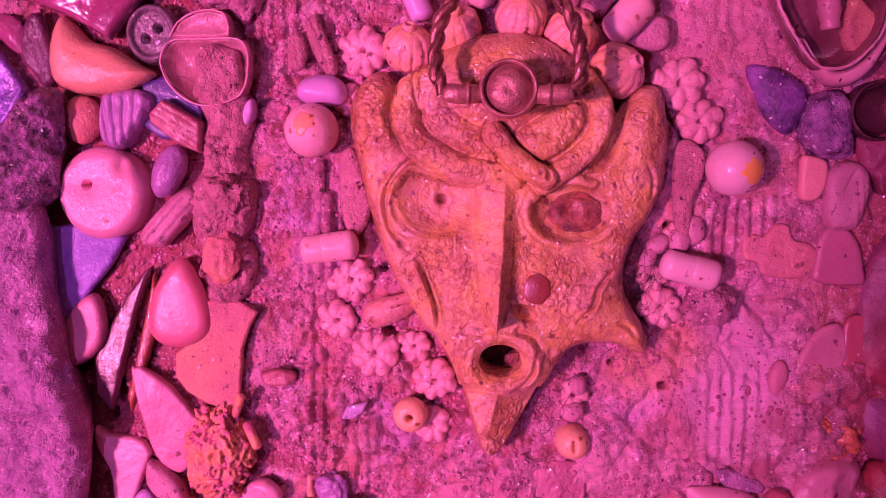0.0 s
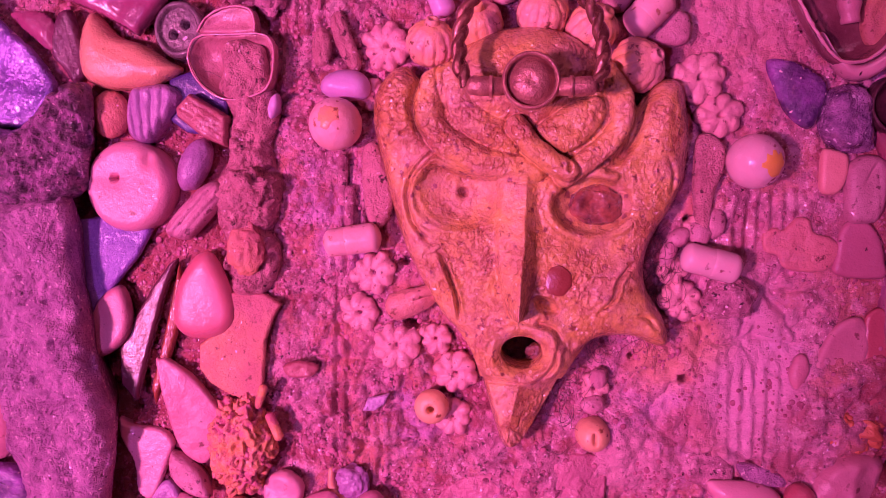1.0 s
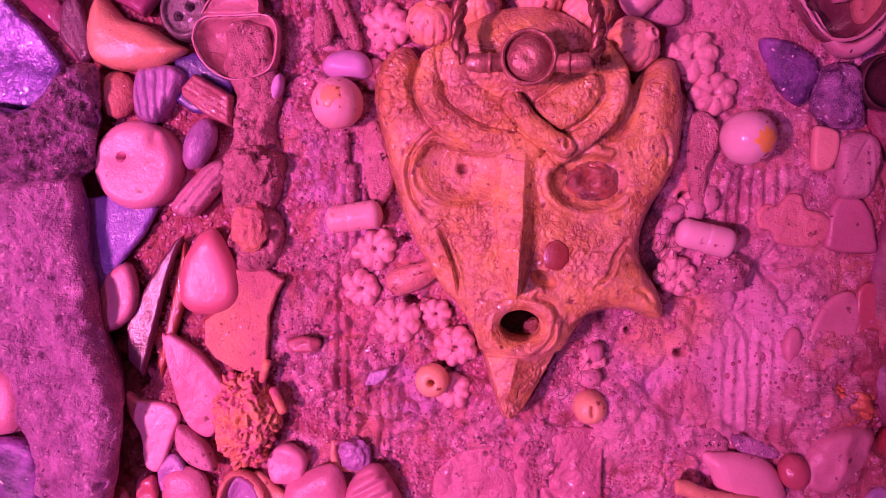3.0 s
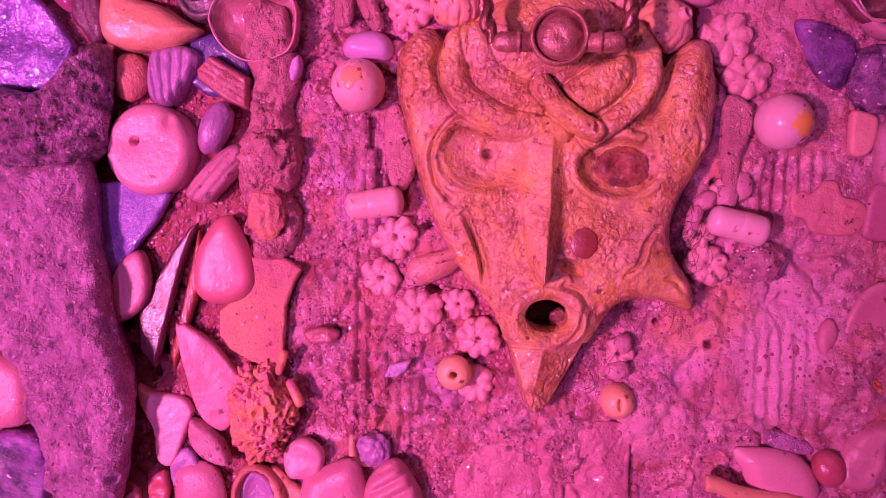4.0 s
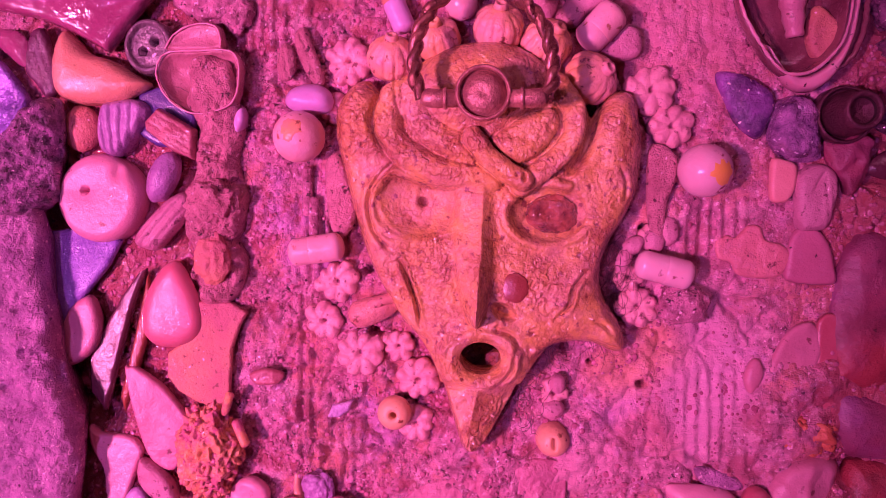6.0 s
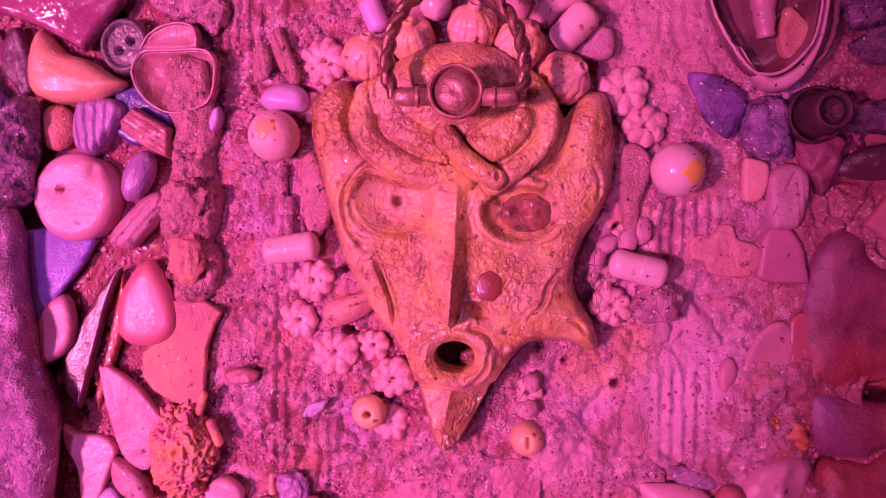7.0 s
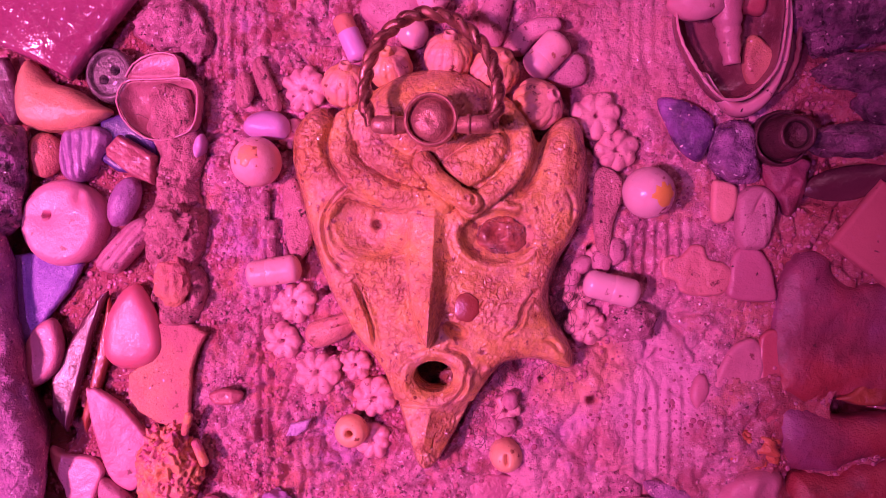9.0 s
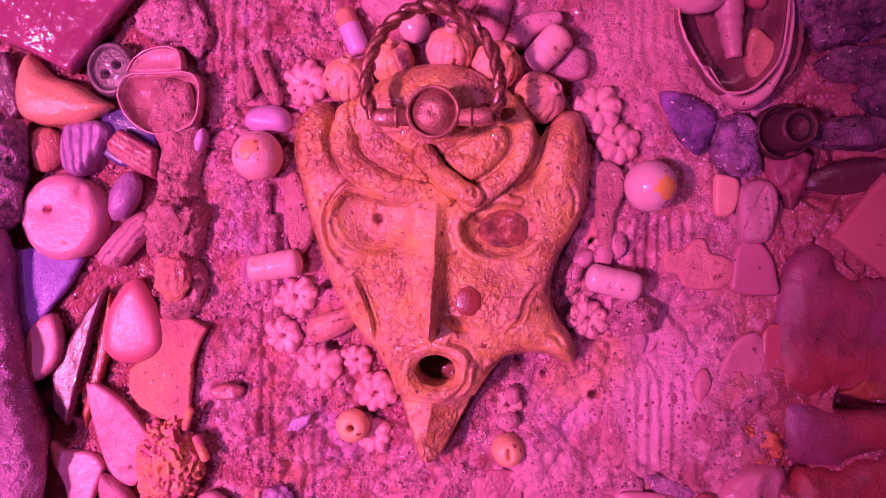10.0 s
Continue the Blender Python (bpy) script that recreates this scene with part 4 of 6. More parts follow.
# ---- the twisted wire handle with its ring ----
def build_handle():
    cu, cv, ch = 10.8, 28.0, 17.5
    root = group_thing("twisted_handle", (cu, cv, ch), "twisted bronze wire loop with a ringed stud on the mask", "handle")
    arc = np.array([(0.5, 27.3), (-0.9, 30.6), (-1.2, 34.6), (-0.5, 39.1), (1.8, 43.4), (5.8, 46.7), (9.6, 47.7), (14.4, 46.6), (18.4, 43.4), (21.2, 39.4), (22.4, 34.9), (22.5, 30.4), (21.3, 27.2)], float) - (cu, cv)
    path = spline(arc, 12, False)
    k = np.linspace(0, 1, len(path))
    z = 0.3 - 3.5 * np.sin(math.pi * k)
    p3 = np.column_stack([path, z])
    t = np.gradient(p3, axis=0)
    run = np.concatenate([[0], np.cumsum(np.linalg.norm(np.diff(p3, axis=0), axis=1))])
    dense = np.linspace(0, run[-1], 260)
    p3 = np.column_stack([np.interp(dense, run, p3[:, i]) for i in range(3)])
    t = np.gradient(p3, axis=0)
    t /= np.linalg.norm(t, axis=1)[:, None]
    a = np.cross(t, (0, 0, 1.0))
    a /= np.linalg.norm(a, axis=1)[:, None]
    b = np.cross(t, a)
    for ph in (0, math.pi):
        w = dense * 2 * math.pi / 6.4 + ph
        q = p3 + 0.5 * (np.cos(w)[:, None] * a + np.sin(w)[:, None] * b)
        vf_ = swept(q, 0.92 * (1 + 0.06 * np.sin(dense * 2.3 + ph)), 10)
        link("wire_strand", *vf_, WIRE, (0, 0, 0), root)
    for s, x1 in ((-1, p3[0][0]), (1, p3[-1][0])):
        y1 = -0.6
        vf_ = swept([(x1, p3[0][1] + 0.3, 0.0), (x1 * 0.95, y1, 0.1), (x1 * 0.8, y1 - 0.2, 0), (s * 4.2, y1 - 0.2, 0)], [1.2, 1.6, 1.65, 1.5], 14)
        link("bar", *vf_, BRONZE, (0, 0, 0), root)
        vf_ = swept([(x1 * 0.66, y1 - 0.2, 0), (x1 * 0.60, y1 - 0.2, 0)], [1.85, 1.85], 16)
        link("collar", *vf_, BRONZE, (0, 0, 0), root)
    prof = []
    for i in range(17):
        w = 2 * math.pi * i / 16
        prof.append((4.4 + 0.42 * math.cos(w), 0.9 + 0.9 * math.sin(w)))
    link("ring", *lathe(prof, 48, caps=False), BRONZE, (0, 0, 0), root)
    link("stud", *lathe([(4.2, -3.0), (4.2, 0.0), (3.9, 0.35), (3.6, 0.5), (3.3, 1.2), (2.6, 1.8), (1.5, 2.2), (0.7, 2.15), (0.2, 2.0)], 40), BRONZE, (0, 0, 0), root, label="domed bronze stud inside the ring")
    link("shank", *lathe([(2.0, -9.0), (2.0, -2.5)], 20), BRONZE, (0, 0, 0), root)


build_handle()


# ---- small makers ----
def ellipse(u, v, a, b, turn=0, n=14):
    c, s = math.cos(radians(turn)), math.sin(radians(turn))
    out = []
    for k in range(n):
        w = 2 * math.pi * k / n
        x, y = a * math.cos(w), b * math.sin(w)
        out.append((u + c * x - s * y, v + s * x + c * y))
    return out


def rosette(name, u, v, R, label, petals=8, hole=0.75, thick=2.6, seed=1, material=None, tilt=(0, 0), group="flower beads", category="flower bead", base=0.1, wear=0.0):
    """A flower-shaped bead with rounded petals and a hole in the middle."""
    turn = seed * 0.7

    def height(X, Y, d):
        a, q = np.arctan2(Y, X), np.hypot(X, Y)
        wave = np.abs(np.cos(petals * (a + turn + 0.32 * (q / R - 0.9)) / 2))
        z = base + thick * (0.25 + 0.75 * edge(d, 1.7)) - 0.95 * (1 - wave) ** 1.8 * np.clip(q / R * 1.5 - 0.3, 0, 1) - 0.4 * np.exp(-(q / (hole * 2.4)) ** 2)
        z = z + 0.25 * np.cos(q * 4.2) * wave * np.clip(q / R, 0, 1) * 0.5
        z = np.where(q < hole, base - 0.8, z) + (0.09 + wear) * fbm(X + seed, Y, 1.7, 3, seed) + tilt[0] * X + tilt[1] * Y
        return z

    pts = []
    rng = random.Random(seed)
    grow = [rng.uniform(0.82, 1.08) for _ in range(petals)]
    for k in range(petals * 6):
        a = 2 * math.pi * k / (petals * 6)
        w = abs(math.cos(petals * (a + turn) / 2))
        g = grow[int((a + turn) / (2 * math.pi) * petals + 0.5) % petals]
        r = R * g * (0.87 + 0.13 * w ** 0.8)
        pts.append((u + r * math.cos(a), v + r * math.sin(a)))
    return relief(name, pts, height, material or FLOWER, res=0.28, per=2, label=label, category=category, group=group)


def pod(u, v, R, label, seed, material=POD, tip=(0.0, 0.6, 0.8), h=None, flute=(13, 0.08)):
    """A ribbed seed pod with a small stub on its tip."""
    root = group_thing("seed_pod", (u, v, 0), label, "seed pod", "seed pods")
    t = Vector(tip).normalized()
    m = t.to_track_quat("Z", "Y").to_euler()
    turn = tuple(math.degrees(a) for a in m)
    verts, faces = ball(R, R * 0.98, R * 0.92, 0.07, seed, 2.1, 5, flute)
    hh = R * 0.75 if h is None else h
    link("body", verts, faces, material, (0, 0, hh), root, turn=turn)
    s = t * R * 0.88
    link("stub", *lathe([(R * 0.34, -0.3), (R * 0.26, 0.6), (R * 0.24, 1.0), (R * 0.14, 1.0), (R * 0.10, 0.5)], 18), material, (s.x, s.y, hh + s.z), root, turn=turn)
    return root


def rod(p, q, r, n=18, round_end=0.8):
    """A rod with rounded ends from p to q."""
    p, q = np.array(p, float), np.array(q, float)
    L = np.linalg.norm(q - p)
    d = (q - p) / L
    pts, rad = [], []
    for k in range(6):
        w = math.pi / 2 * k / 5
        pts.append(p + d * r * round_end * (1 - math.cos(w)))
        rad.append(max(0.05, r * math.sin(w)))
    for k in range(1, 6):
        pts.append(p + d * (r * round_end + (L - 2 * r * round_end) * k / 6))
        rad.append(r)
    for k in range(6):
        w = math.pi / 2 * k / 5
        pts.append(q - d * r * round_end * (1 - math.sin(w)))
        rad.append(max(0.05, r * math.cos(w)))
    return swept(pts, rad, n)


def capsule(u0, v0, u1, v1, r, h, label, m1, m2, split=0.5, group="capsules"):
    """A capsule of two fitted halves."""
    root = group_thing("capsule", ((u0 + u1) / 2, (v0 + v1) / 2, 0), label, "capsule", group)
    a = np.array([(u0 - u1) / 2, (v0 - v1) / 2, h])
    b = np.array([(u1 - u0) / 2, (v1 - v0) / 2, h])
    s = a + (b - a) * split
    e = (b - a) / np.linalg.norm(b - a)
    link("half_shell", *rod(a, s + e * r * 0.75, r, 24, 0.62), m1, (0, 0, 0), root)
    link("half_shell", *rod(s - e * r * 0.9, b, r * 1.035, 24, 0.62), m2, (0, 0, 0), root)
    return root


def painted_ball(u, v, R, h, label, aim, wide, patch, patch_label="yellow dab of paint"):
    """A round bead with a dab of paint."""
    root = group_thing("round_bead", (u, v, 0), label, "bead", "round beads")
    link("bead", *ball(R, R, R, 0.015, 3, 2, 5), WHITE_BEAD if patch == YELLOW else WORN_BEAD, (0, 0, h), root)
    rings, n = [], 24
    verts, faces = [], []
    q = Vector(aim).to_track_quat("Z", "Y")
    rng = random.Random(int(u * 10))
    jag = [1 + rng.uniform(-0.28, 0.2) for _ in range(n)]
    for i in range(7):
        for k in range(n):
            p = radians(wide) * (i + 0.02) / 6 * jag[k]
            w = 2 * math.pi * k / n
            r = R * (1.018 - 0.03 * max(0, i - 5))
            verts.append(tuple(q @ Vector((r * math.sin(p) * math.cos(w), r * math.sin(p) * math.sin(w), r * math.cos(p)))))
    for i in range(6):
        for k in range(n):
            faces.append((i * n + k, (i + 1) * n + k, (i + 1) * n + (k + 1) % n, i * n + (k + 1) % n))
    faces.append(tuple(range(n)))
    link("paint_dab", verts, faces, patch, (0, 0, h), root, label=patch_label)
    return root


def bead(u, v, R, hole, h, label, material, group="small beads", slot=False):
    if slot:
        def height(X, Y, d):
            z = 0.5 + 4.0 * edge(d, 2.6)
            pit = np.clip(1 - np.abs(X) / 0.45, 0, 1) * np.clip((1.2 - np.abs(Y + 0.5 * X)) / 0.5, 0, 1)
            return z - 1.3 * np.minimum(pit * 2, 1)
        return relief("bead", ellipse(u, v, R, R), height, material, 0.25, label=label, category="bead", group=group)
    return link("bead", *lathe(bead_profile(R, hole, R * 0.78), 40), material, (u, v, h), label=label, category="bead", group=group)


def rock(name, pts, H, material, label, seed, rnd=5.0, amp=1.2, res=0.5, category="stone", lift=0.5):
    """A rough stone; lift is the height of its rim, below which it narrows."""
    def height(X, Y, d):
        n = fbm(X, Y, 11, 6, seed, 0.62)
        ridge_ = np.abs(fbm(X + 40, Y, 7, 3, seed + 9))
        pits = np.clip(fbm(X, Y + 17, 3.0, 2, seed + 4) - 0.55, 0, 1)
        return lift + (H - lift + 0.5) * edge(np.clip(d + 0.7 * fbm(X, Y, 6, 3, seed + 2), 0.05, None) * (d > 0), rnd) + amp * n * edge(d, 2.5) - 0.6 * amp * ridge_ - 1.6 * pits * amp
    return relief(name, pts, height, material, res, label=label, category=category, shrink=0.72 if lift > 2 else 0.92)


DEEP = {"leaf_chip": 1.1, "red_leaf": 1.0, "round_tab": 0.9, "fan_shell": 0.8, "red_tab": 0.8, "shell_chip": 0.9, "red_flake": 0.7, "pale_block": 0.6, "pink_boulder": 0.45,
        "glossy_stump": 0.35, "mortar_flake": 0.8, "mauve_flake": 0.8, "pale_slab": 0.6, "ridged_stone": 0.8, "clay_tile": 0.6, "dark_leaf": 0.8, "pink_pebble": 0.6, "coral_ring": 1.4}

# ---- left: rocks, shells, glass ----
rock("rough_rock", [(-99.5, 20.5), (-86.5, 20.3), (-81.3, 23.4), (-77.8, 27.2), (-74.9, 29.3), (-72.1, 28.8), (-71.3, 24.5), (-71.5, 19.1), (-72.4, 13.7), (-74.0, 8.2), (-84.5, 4.2), (-100.2, 4.6)], 8.4, ROCK_DARK, "dark rough pitted purple rock set in the wall", 3, 2.6, 2.0, 0.3, lift=5.0)
rock("long_rock", [(-99.3, 5.9), (-86.0, 6.2), (-78.5, 7.6), (-74.9, 7.1), (-74.4, 0.6), (-73.8, -8.2), (-72.1, -14.9), (-71.5, -21.5), (-69.9, -27.1), (-67.9, -32.7), (-67.5, -39.4), (-68.2, -47.4), (-69.0, -53.4), (-71.0, -58.5), (-77.9, -62.4), (-84.0, -57.0), (-86.6, -45.8), (-89.5, -37.6), (-92.4, -29.4), (-100.4, -24.2)], 10.2, ROCK, "long light purple rock with a pitted surface", 12, 3.2, 1.7, 0.34, lift=6.0)
slab("foil_shard", [(-100.3, 51.5), (-90.4, 41.3), (-84.6, 36.1), (-79.5, 29.2), (-83.0, 22.4), (-85.9, 20.9), (-101.5, 19.2)], 3.2, MIRROR, "glittering violet foil glass shard beside dark rock", "glass shard", 0.5, rough=0.9, seed=5, sharp=True, res=0.6)
slab("glass_slab", [(-90.7, 72.6), (-51.1, 71.8), (-49.4, 55.1), (-54.8, 48.5), (-63.1, 38.3), (-70.2, 42.2), (-76.9, 45.0), (-91.1, 47.8)], 4.5, CRUMPLED, "glossy crumpled pink glass slab", "glass slab", 1.2, rough=0.5, seed=8, res=0.6, sharp=True)
slab("red_crumb", [(-89.6, 43.0), (-83.0, 43.2), (-80.1, 40.0), (-81.2, 35.9), (-85.4, 38.7)], 2.0, CRUMPLED, "glossy dark red crumb of glass between two shards", "glass crumb", 1.5, 0.5, rough=0.5, seed=4)
slab("ribbed_fragment", [(-80.0, 42.3), (-76.9, 43.4), (-75.2, 37.8), (-74.0, 32.3), (-76.3, 29.3), (-79.0, 32.5), (-81.2, 35.5)], 2.0, DARK_FRAGMENT, "dark violet ribbed shell fragment", "shell fragment", 1.0, rough=0.1, ribs=(20, 1.5, 0.6), seed=6)
slab("half_shell_orange", [(-72.3, 43.0), (-74.3, 39.6), (-75.0, 34.3), (-73.6, 30.0), (-68.7, 28.2), (-61.2, 28.8), (-56.7, 30.7), (-54.9, 32.4), (-57.8, 34.0), (-62.4, 36.8), (-67.4, 38.5), (-70.0, 41.2)], 2.6, ORANGE_SHELL, "glossy orange half-moon shell with a sharp tip", "shell", 2.2, 2.8, seed=7, rough=0.12, ribs=(65, 2.6, 0.10))


def button():
    u, v = -55.2, 39.6

    def height(X, Y, d):
        z = 0.6 + 2.6 * edge(d, 0.9) - 0.9 * np.clip((d - 1.2) / 0.5, 0, 1)
        for s in (-1, 1):
            z = np.where(np.hypot(X - s * 1.15, Y - s * 0.95) < 0.86, -1.5, z)
        return z + 0.05 * fbm(X, Y, 1, 2, 3)
    relief("button", ellipse(u, v, 5.15, 5.6), height, BUTTON, 0.22, label="dark grey two-hole button with a glossy rim", category="button")


button()
cracked = group_thing("cracked_shell", (-44.9, 33.5, 0), "broken brownish shell with a dark hollow and mortar", "shell")


def under(child, parent):
    """Make a finished piece a part of a thing."""
    child.location = child.location - parent.location
    child.parent = parent
    for key in ("label", "category", "group"):
        if key in child.keys():
            del child[key]
    return child


under(slab("bowl", [(-52.7, 35.9), (-50.7, 38.3), (-45.2, 38.6), (-38.6, 38.7), (-36.3, 36.9), (-35.9, 33.2), (-37.0, 28.5), (-40.9, 26.3), (-45.8, 26.0), (-50.2, 28.5), (-52.8, 32.7)], 5.0, SHELL_CLEAR, "x", "x", 0.7, rough=0.15, cup=3.9, cup_wide=0.34, seed=9, ribs=(0, 3.0, 0.12), res=0.3, soften=5), cracked)
under(slab("flap", [(-51.1, 38.4), (-48.8, 41.9), (-44.4, 43.7), (-40.6, 43.2), (-39.5, 40.8), (-39.8, 38.6), (-45.5, 38.1)], 5.2, SHELL_CLEAR, "x", "x", 0.6, 0.0, cup=1.6, cup_wide=0.4, rough=0.2, seed=10, res=0.3, soften=4), cracked)


def shell_rim(pts, root, h, r, closed=True, seed=3):
    """The thin pale lip along the edge of a shell."""
    wob = random.Random(seed)
    line_ = spline(pts, 6, closed)
    line_ = list(line_) + [line_[0]] if closed else list(line_)
    u0, v0 = root.location.x / MM, root.location.z / MM
    path = [(p[0] - u0, p[1] - v0, h + wob.uniform(-0.2, 0.2)) for p in line_]
    link("rim", *swept(path, [r * wob.uniform(0.75, 1.2) for _ in path], 9), SHELL_RIM, (0, 0, 0), root, label="thin pale lip of the shell")


shell_rim([(-52.4, 35.7), (-50.5, 37.9), (-45.2, 38.2), (-38.8, 38.3), (-36.7, 36.7), (-36.3, 33.2), (-37.4, 28.8), (-41.1, 26.7), (-45.8, 26.4), (-50.0, 28.8), (-52.4, 32.7)], cracked, 4.7, 0.2)
shell_rim([(-50.7, 38.6), (-48.6, 41.6), (-44.4, 43.3), (-40.9, 42.8), (-39.9, 40.6), (-39.9, 38.8)], cracked, 4.9, 0.2, False, 5)


def stalk():
    pts = [(-44.8, 28.1), (-38.0, 27.6), (-36.5, 23.4), (-37.9, 18.7), (-37.0, 13.6), (-35.9, 10.7), (-36.3, 4.9), (-37.9, 1.6), (-36.2, -2.1), (-37.1, -8.1), (-40.4, -11.2), (-45.7, -10.7), (-47.4, -5.1), (-46.4, -0.7), (-48.2, 3.4), (-48.6, 8.4), (-47.5, 12.0), (-45.5, 16.5), (-46.6, 20.7), (-45.4, 24.4)]

    def height(X, Y, d):
        return 0.3 + 3.6 * edge(d, 3.0) + 1.5 * fbm(X, Y, 5, 4, 52, 0.66) - 2.2 * np.clip(fbm(X, Y + 9, 2.2, 2, 54) - 0.35, 0, 1)
    relief("mortar_ridge", pts, height, RIDGE, 0.3, label="lumpy upright ridge of rough pink mortar", category="mortar")


stalk()
slab("mortar_fill", [(-45.4, 37.2), (-43.0, 37.6), (-40.4, 37.2), (-38.4, 35.8), (-37.4, 31.6), (-37.0, 27.0), (-36.6, 22.6), (-39.0, 20.4), (-42.2, 21.8), (-45.2, 21.0), (-45.6, 25.0), (-47.6, 28.4), (-46.2, 31.8), (-46.6, 35.2)], 4.9, RIDGE, "rough mortar running out of the broken shell", "mortar", 2.4, rough=1.5, seed=88, res=0.25)
lump("mortar_lump", -41.9, 9.3, (5.2, 4.2, 3.0), RIDGE, "pale knobbly lump of mortar on the ridge", "mortar", -0.1, 0.42, 5, level=5)
lump("mortar_lump", -42.1, -1.7, (3.6, 5.4, 2.4), TERRACOTTA, "reddish sandy lump of mortar", "mortar", -0.2, 0.2, 8, level=5)
lump("round_stone", -69.7, 23.6, (3.7, 4.7, 2.6), TERRACOTTA, "dull red rounded stone between shell and disc", "stone", 0.3, 0.06, 2)


def scallop():
    """A broken scallop whose ribs spread from a point below it."""
    def height(X, Y, d):
        a = np.arctan2(X - 0.8 + 0.15 * fbm(X, Y, 3, 2, 4), Y + 22.0)
        rib = np.abs(np.sin(a * math.pi / 0.088)) ** 0.7
        return 1.2 + 2.6 * edge(d, 1.6) + 0.55 * rib * np.clip(d / 1.0, 0, 1) + 0.03 * np.sin(Y * 2.2 + 0.6 * fbm(X, Y, 4, 2, 6)) * rib + 0.1 * fbm(X, Y, 2, 3, 13)
    relief("scallop_fragment", [(-64.9, 28.2), (-62.3, 29.1), (-58.3, 29.5), (-55.5, 28.2), (-55.2, 26.0), (-57.8, 22.2), (-60.7, 18.6), (-63.6, 18.3), (-65.5, 20.0), (-65.8, 23.8)], height, VIOLET_SHELL, 0.22, label="violet ribbed scallop shell fragment", category="shell")


scallop()
slab("blue_shard", [(-57.9, 30.5), (-53.2, 32.2), (-46.3, 26.8), (-46.1, 22.8), (-47.2, 19.6), (-54.4, 20.2), (-58.0, 22.7)], 1.6, BLUE_GLASS, "dark blue glass shard under a wood chip", "glass shard", 0.5, sharp=True, seed=3)
slab("wood_chip", [(-55.6, 24.8), (-52.7, 27.6), (-45.3, 23.3), (-45.6, 17.3), (-49.9, 18.9), (-55.2, 22.9)], 4.6, RED_WOOD, "red-stained wood chip with a coarse grain", "wood chip", 0.6, rough=0.3, ribs=(58, 1.1, 0.16), sharp=True, seed=15, res=0.25)


def disc():
    u, v = -65.4, 9.8
    hu, hv = -67.7, 11.3

    def height(X, Y, d):
        z = 0.9 + 3.2 * edge(d, 2.4) + 0.2 * edge(d, 8) - 0.02 * Y + 0.10 * fbm(X, Y, 5, 2, 6) - 0.4 * np.exp(-((X - hu + u) ** 2 + (Y - hv + v) ** 2) / 8)
        z = np.where(np.hypot(X - hu + u, Y - hv + v) < 0.82, -6.5, z)
        return z - 0.9 * np.exp(-(((X - 4.3) / 1.0) ** 2 + ((Y - 5.3) / 1.3) ** 2))
    relief("pierced_disc", ellipse(u, v, 8.8, 9.0, 20), height, PINK_PALE, 0.3, base=-7.0, label="smooth pale pink pierced disc like a pebble", category="disc")


disc()
lump("oval_pebble", -52.5, 14.1, (2.9, 5.4, 3.2), VIOLET_SHELL, "small mauve oval pebble", "pebble", 0.2, 0.06, 6, turn=(0, 0, -22))
slab("ribbed_chip", [(-48.0, 11.1), (-46.2, 9.5), (-47.1, 6.6), (-51.1, 1.9), (-53.8, -0.4), (-56.9, 0.1), (-58.2, 1.4), (-56.9, 4.1), (-52.9, 8.4), (-50.4, 10.4)], 4.2, PALE, "pale ribbed shell chip", "shell chip", 1.8, 0.5, rough=0.1, ribs=(-42, 1.7, 0.45), seed=17, res=0.3)
slab("blue_shard", [(-76.3, 3.2), (-69.1, 4.3), (-61.2, 1.6), (-64.0, -3.6), (-68.7, -9.3), (-72.7, -14.5), (-75.4, -17.3), (-76.3, -9.2)], 2.4, BLUE_GLASS_LIT, "grainy blue-violet glass shard below the disc", "glass shard", 0.6, rough=0.15, sharp=True, seed=18)
slab("flat_pebble", [(-68.7, -9.7), (-66.6, -10.6), (-65.5, -15.3), (-66.5, -19.9), (-70.1, -23.2), (-73.6, -23.7), (-73.9, -17.8), (-72.2, -12.6)], 3.4, PINK, "smooth flat pink oval pebble", "pebble", 1.0, 0.3, rough=0.08, seed=19)
slab("lilac_sliver", [(-37.9, 22.7), (-38.4, 25.1), (-37.5, 27.2), (-36.2, 27.8), (-35.9, 25.6), (-36.6, 23.5)], 3.0, LILAC, "thin lilac sliver of shell beside mortar", "shell chip", 0.8, seed=14, res=0.3)
slab("red_drop", [(-50.6, -2.5), (-48.7, -3.6), (-46.4, -8.0), (-44.8, -13.0), (-45.3, -16.9), (-48.2, -19.2), (-52.6, -20.0), (-56.4, -18.4), (-57.5, -14.9), (-56.5, -9.3), (-53.4, -4.2)], 2.8, RED_GLOSS, "glossy translucent red drop-shaped stone", "stone", 1.3, 0.9, tilt=(0.02, 0.02), rough=0.05, seed=20, res=0.3, soften=14)
slab("dark_shard", [(-56.0, -3.9), (-58.1, -8.4), (-60.0, -14.0), (-61.7, -19.9), (-65.2, -33.2), (-68.5, -29.6), (-68.8, -22.4), (-65.8, -16.6), (-61.6, -9.6), (-58.0, -5.0)], 2.2, DARK_GLASS, "long dark red glass shard", "glass shard", 0.6, tilt=(0.07, 0.01), rough=0.35, seed=21, sharp=True, res=0.35)
slab("wood_sliver", [(-56.3, -4.6), (-55.6, -8.4), (-56.4, -17.5), (-59.5, -27.9), (-61.3, -33.4), (-62.2, -30.2), (-59.9, -21.0), (-58.0, -13.0)], 1.9, BROWN_WOOD, "thin orange-brown sliver beside dark glass", "sliver", 0.5, rough=0.2, seed=22, sharp=True, res=0.3, ribs=(8, 0.9, 0.2))
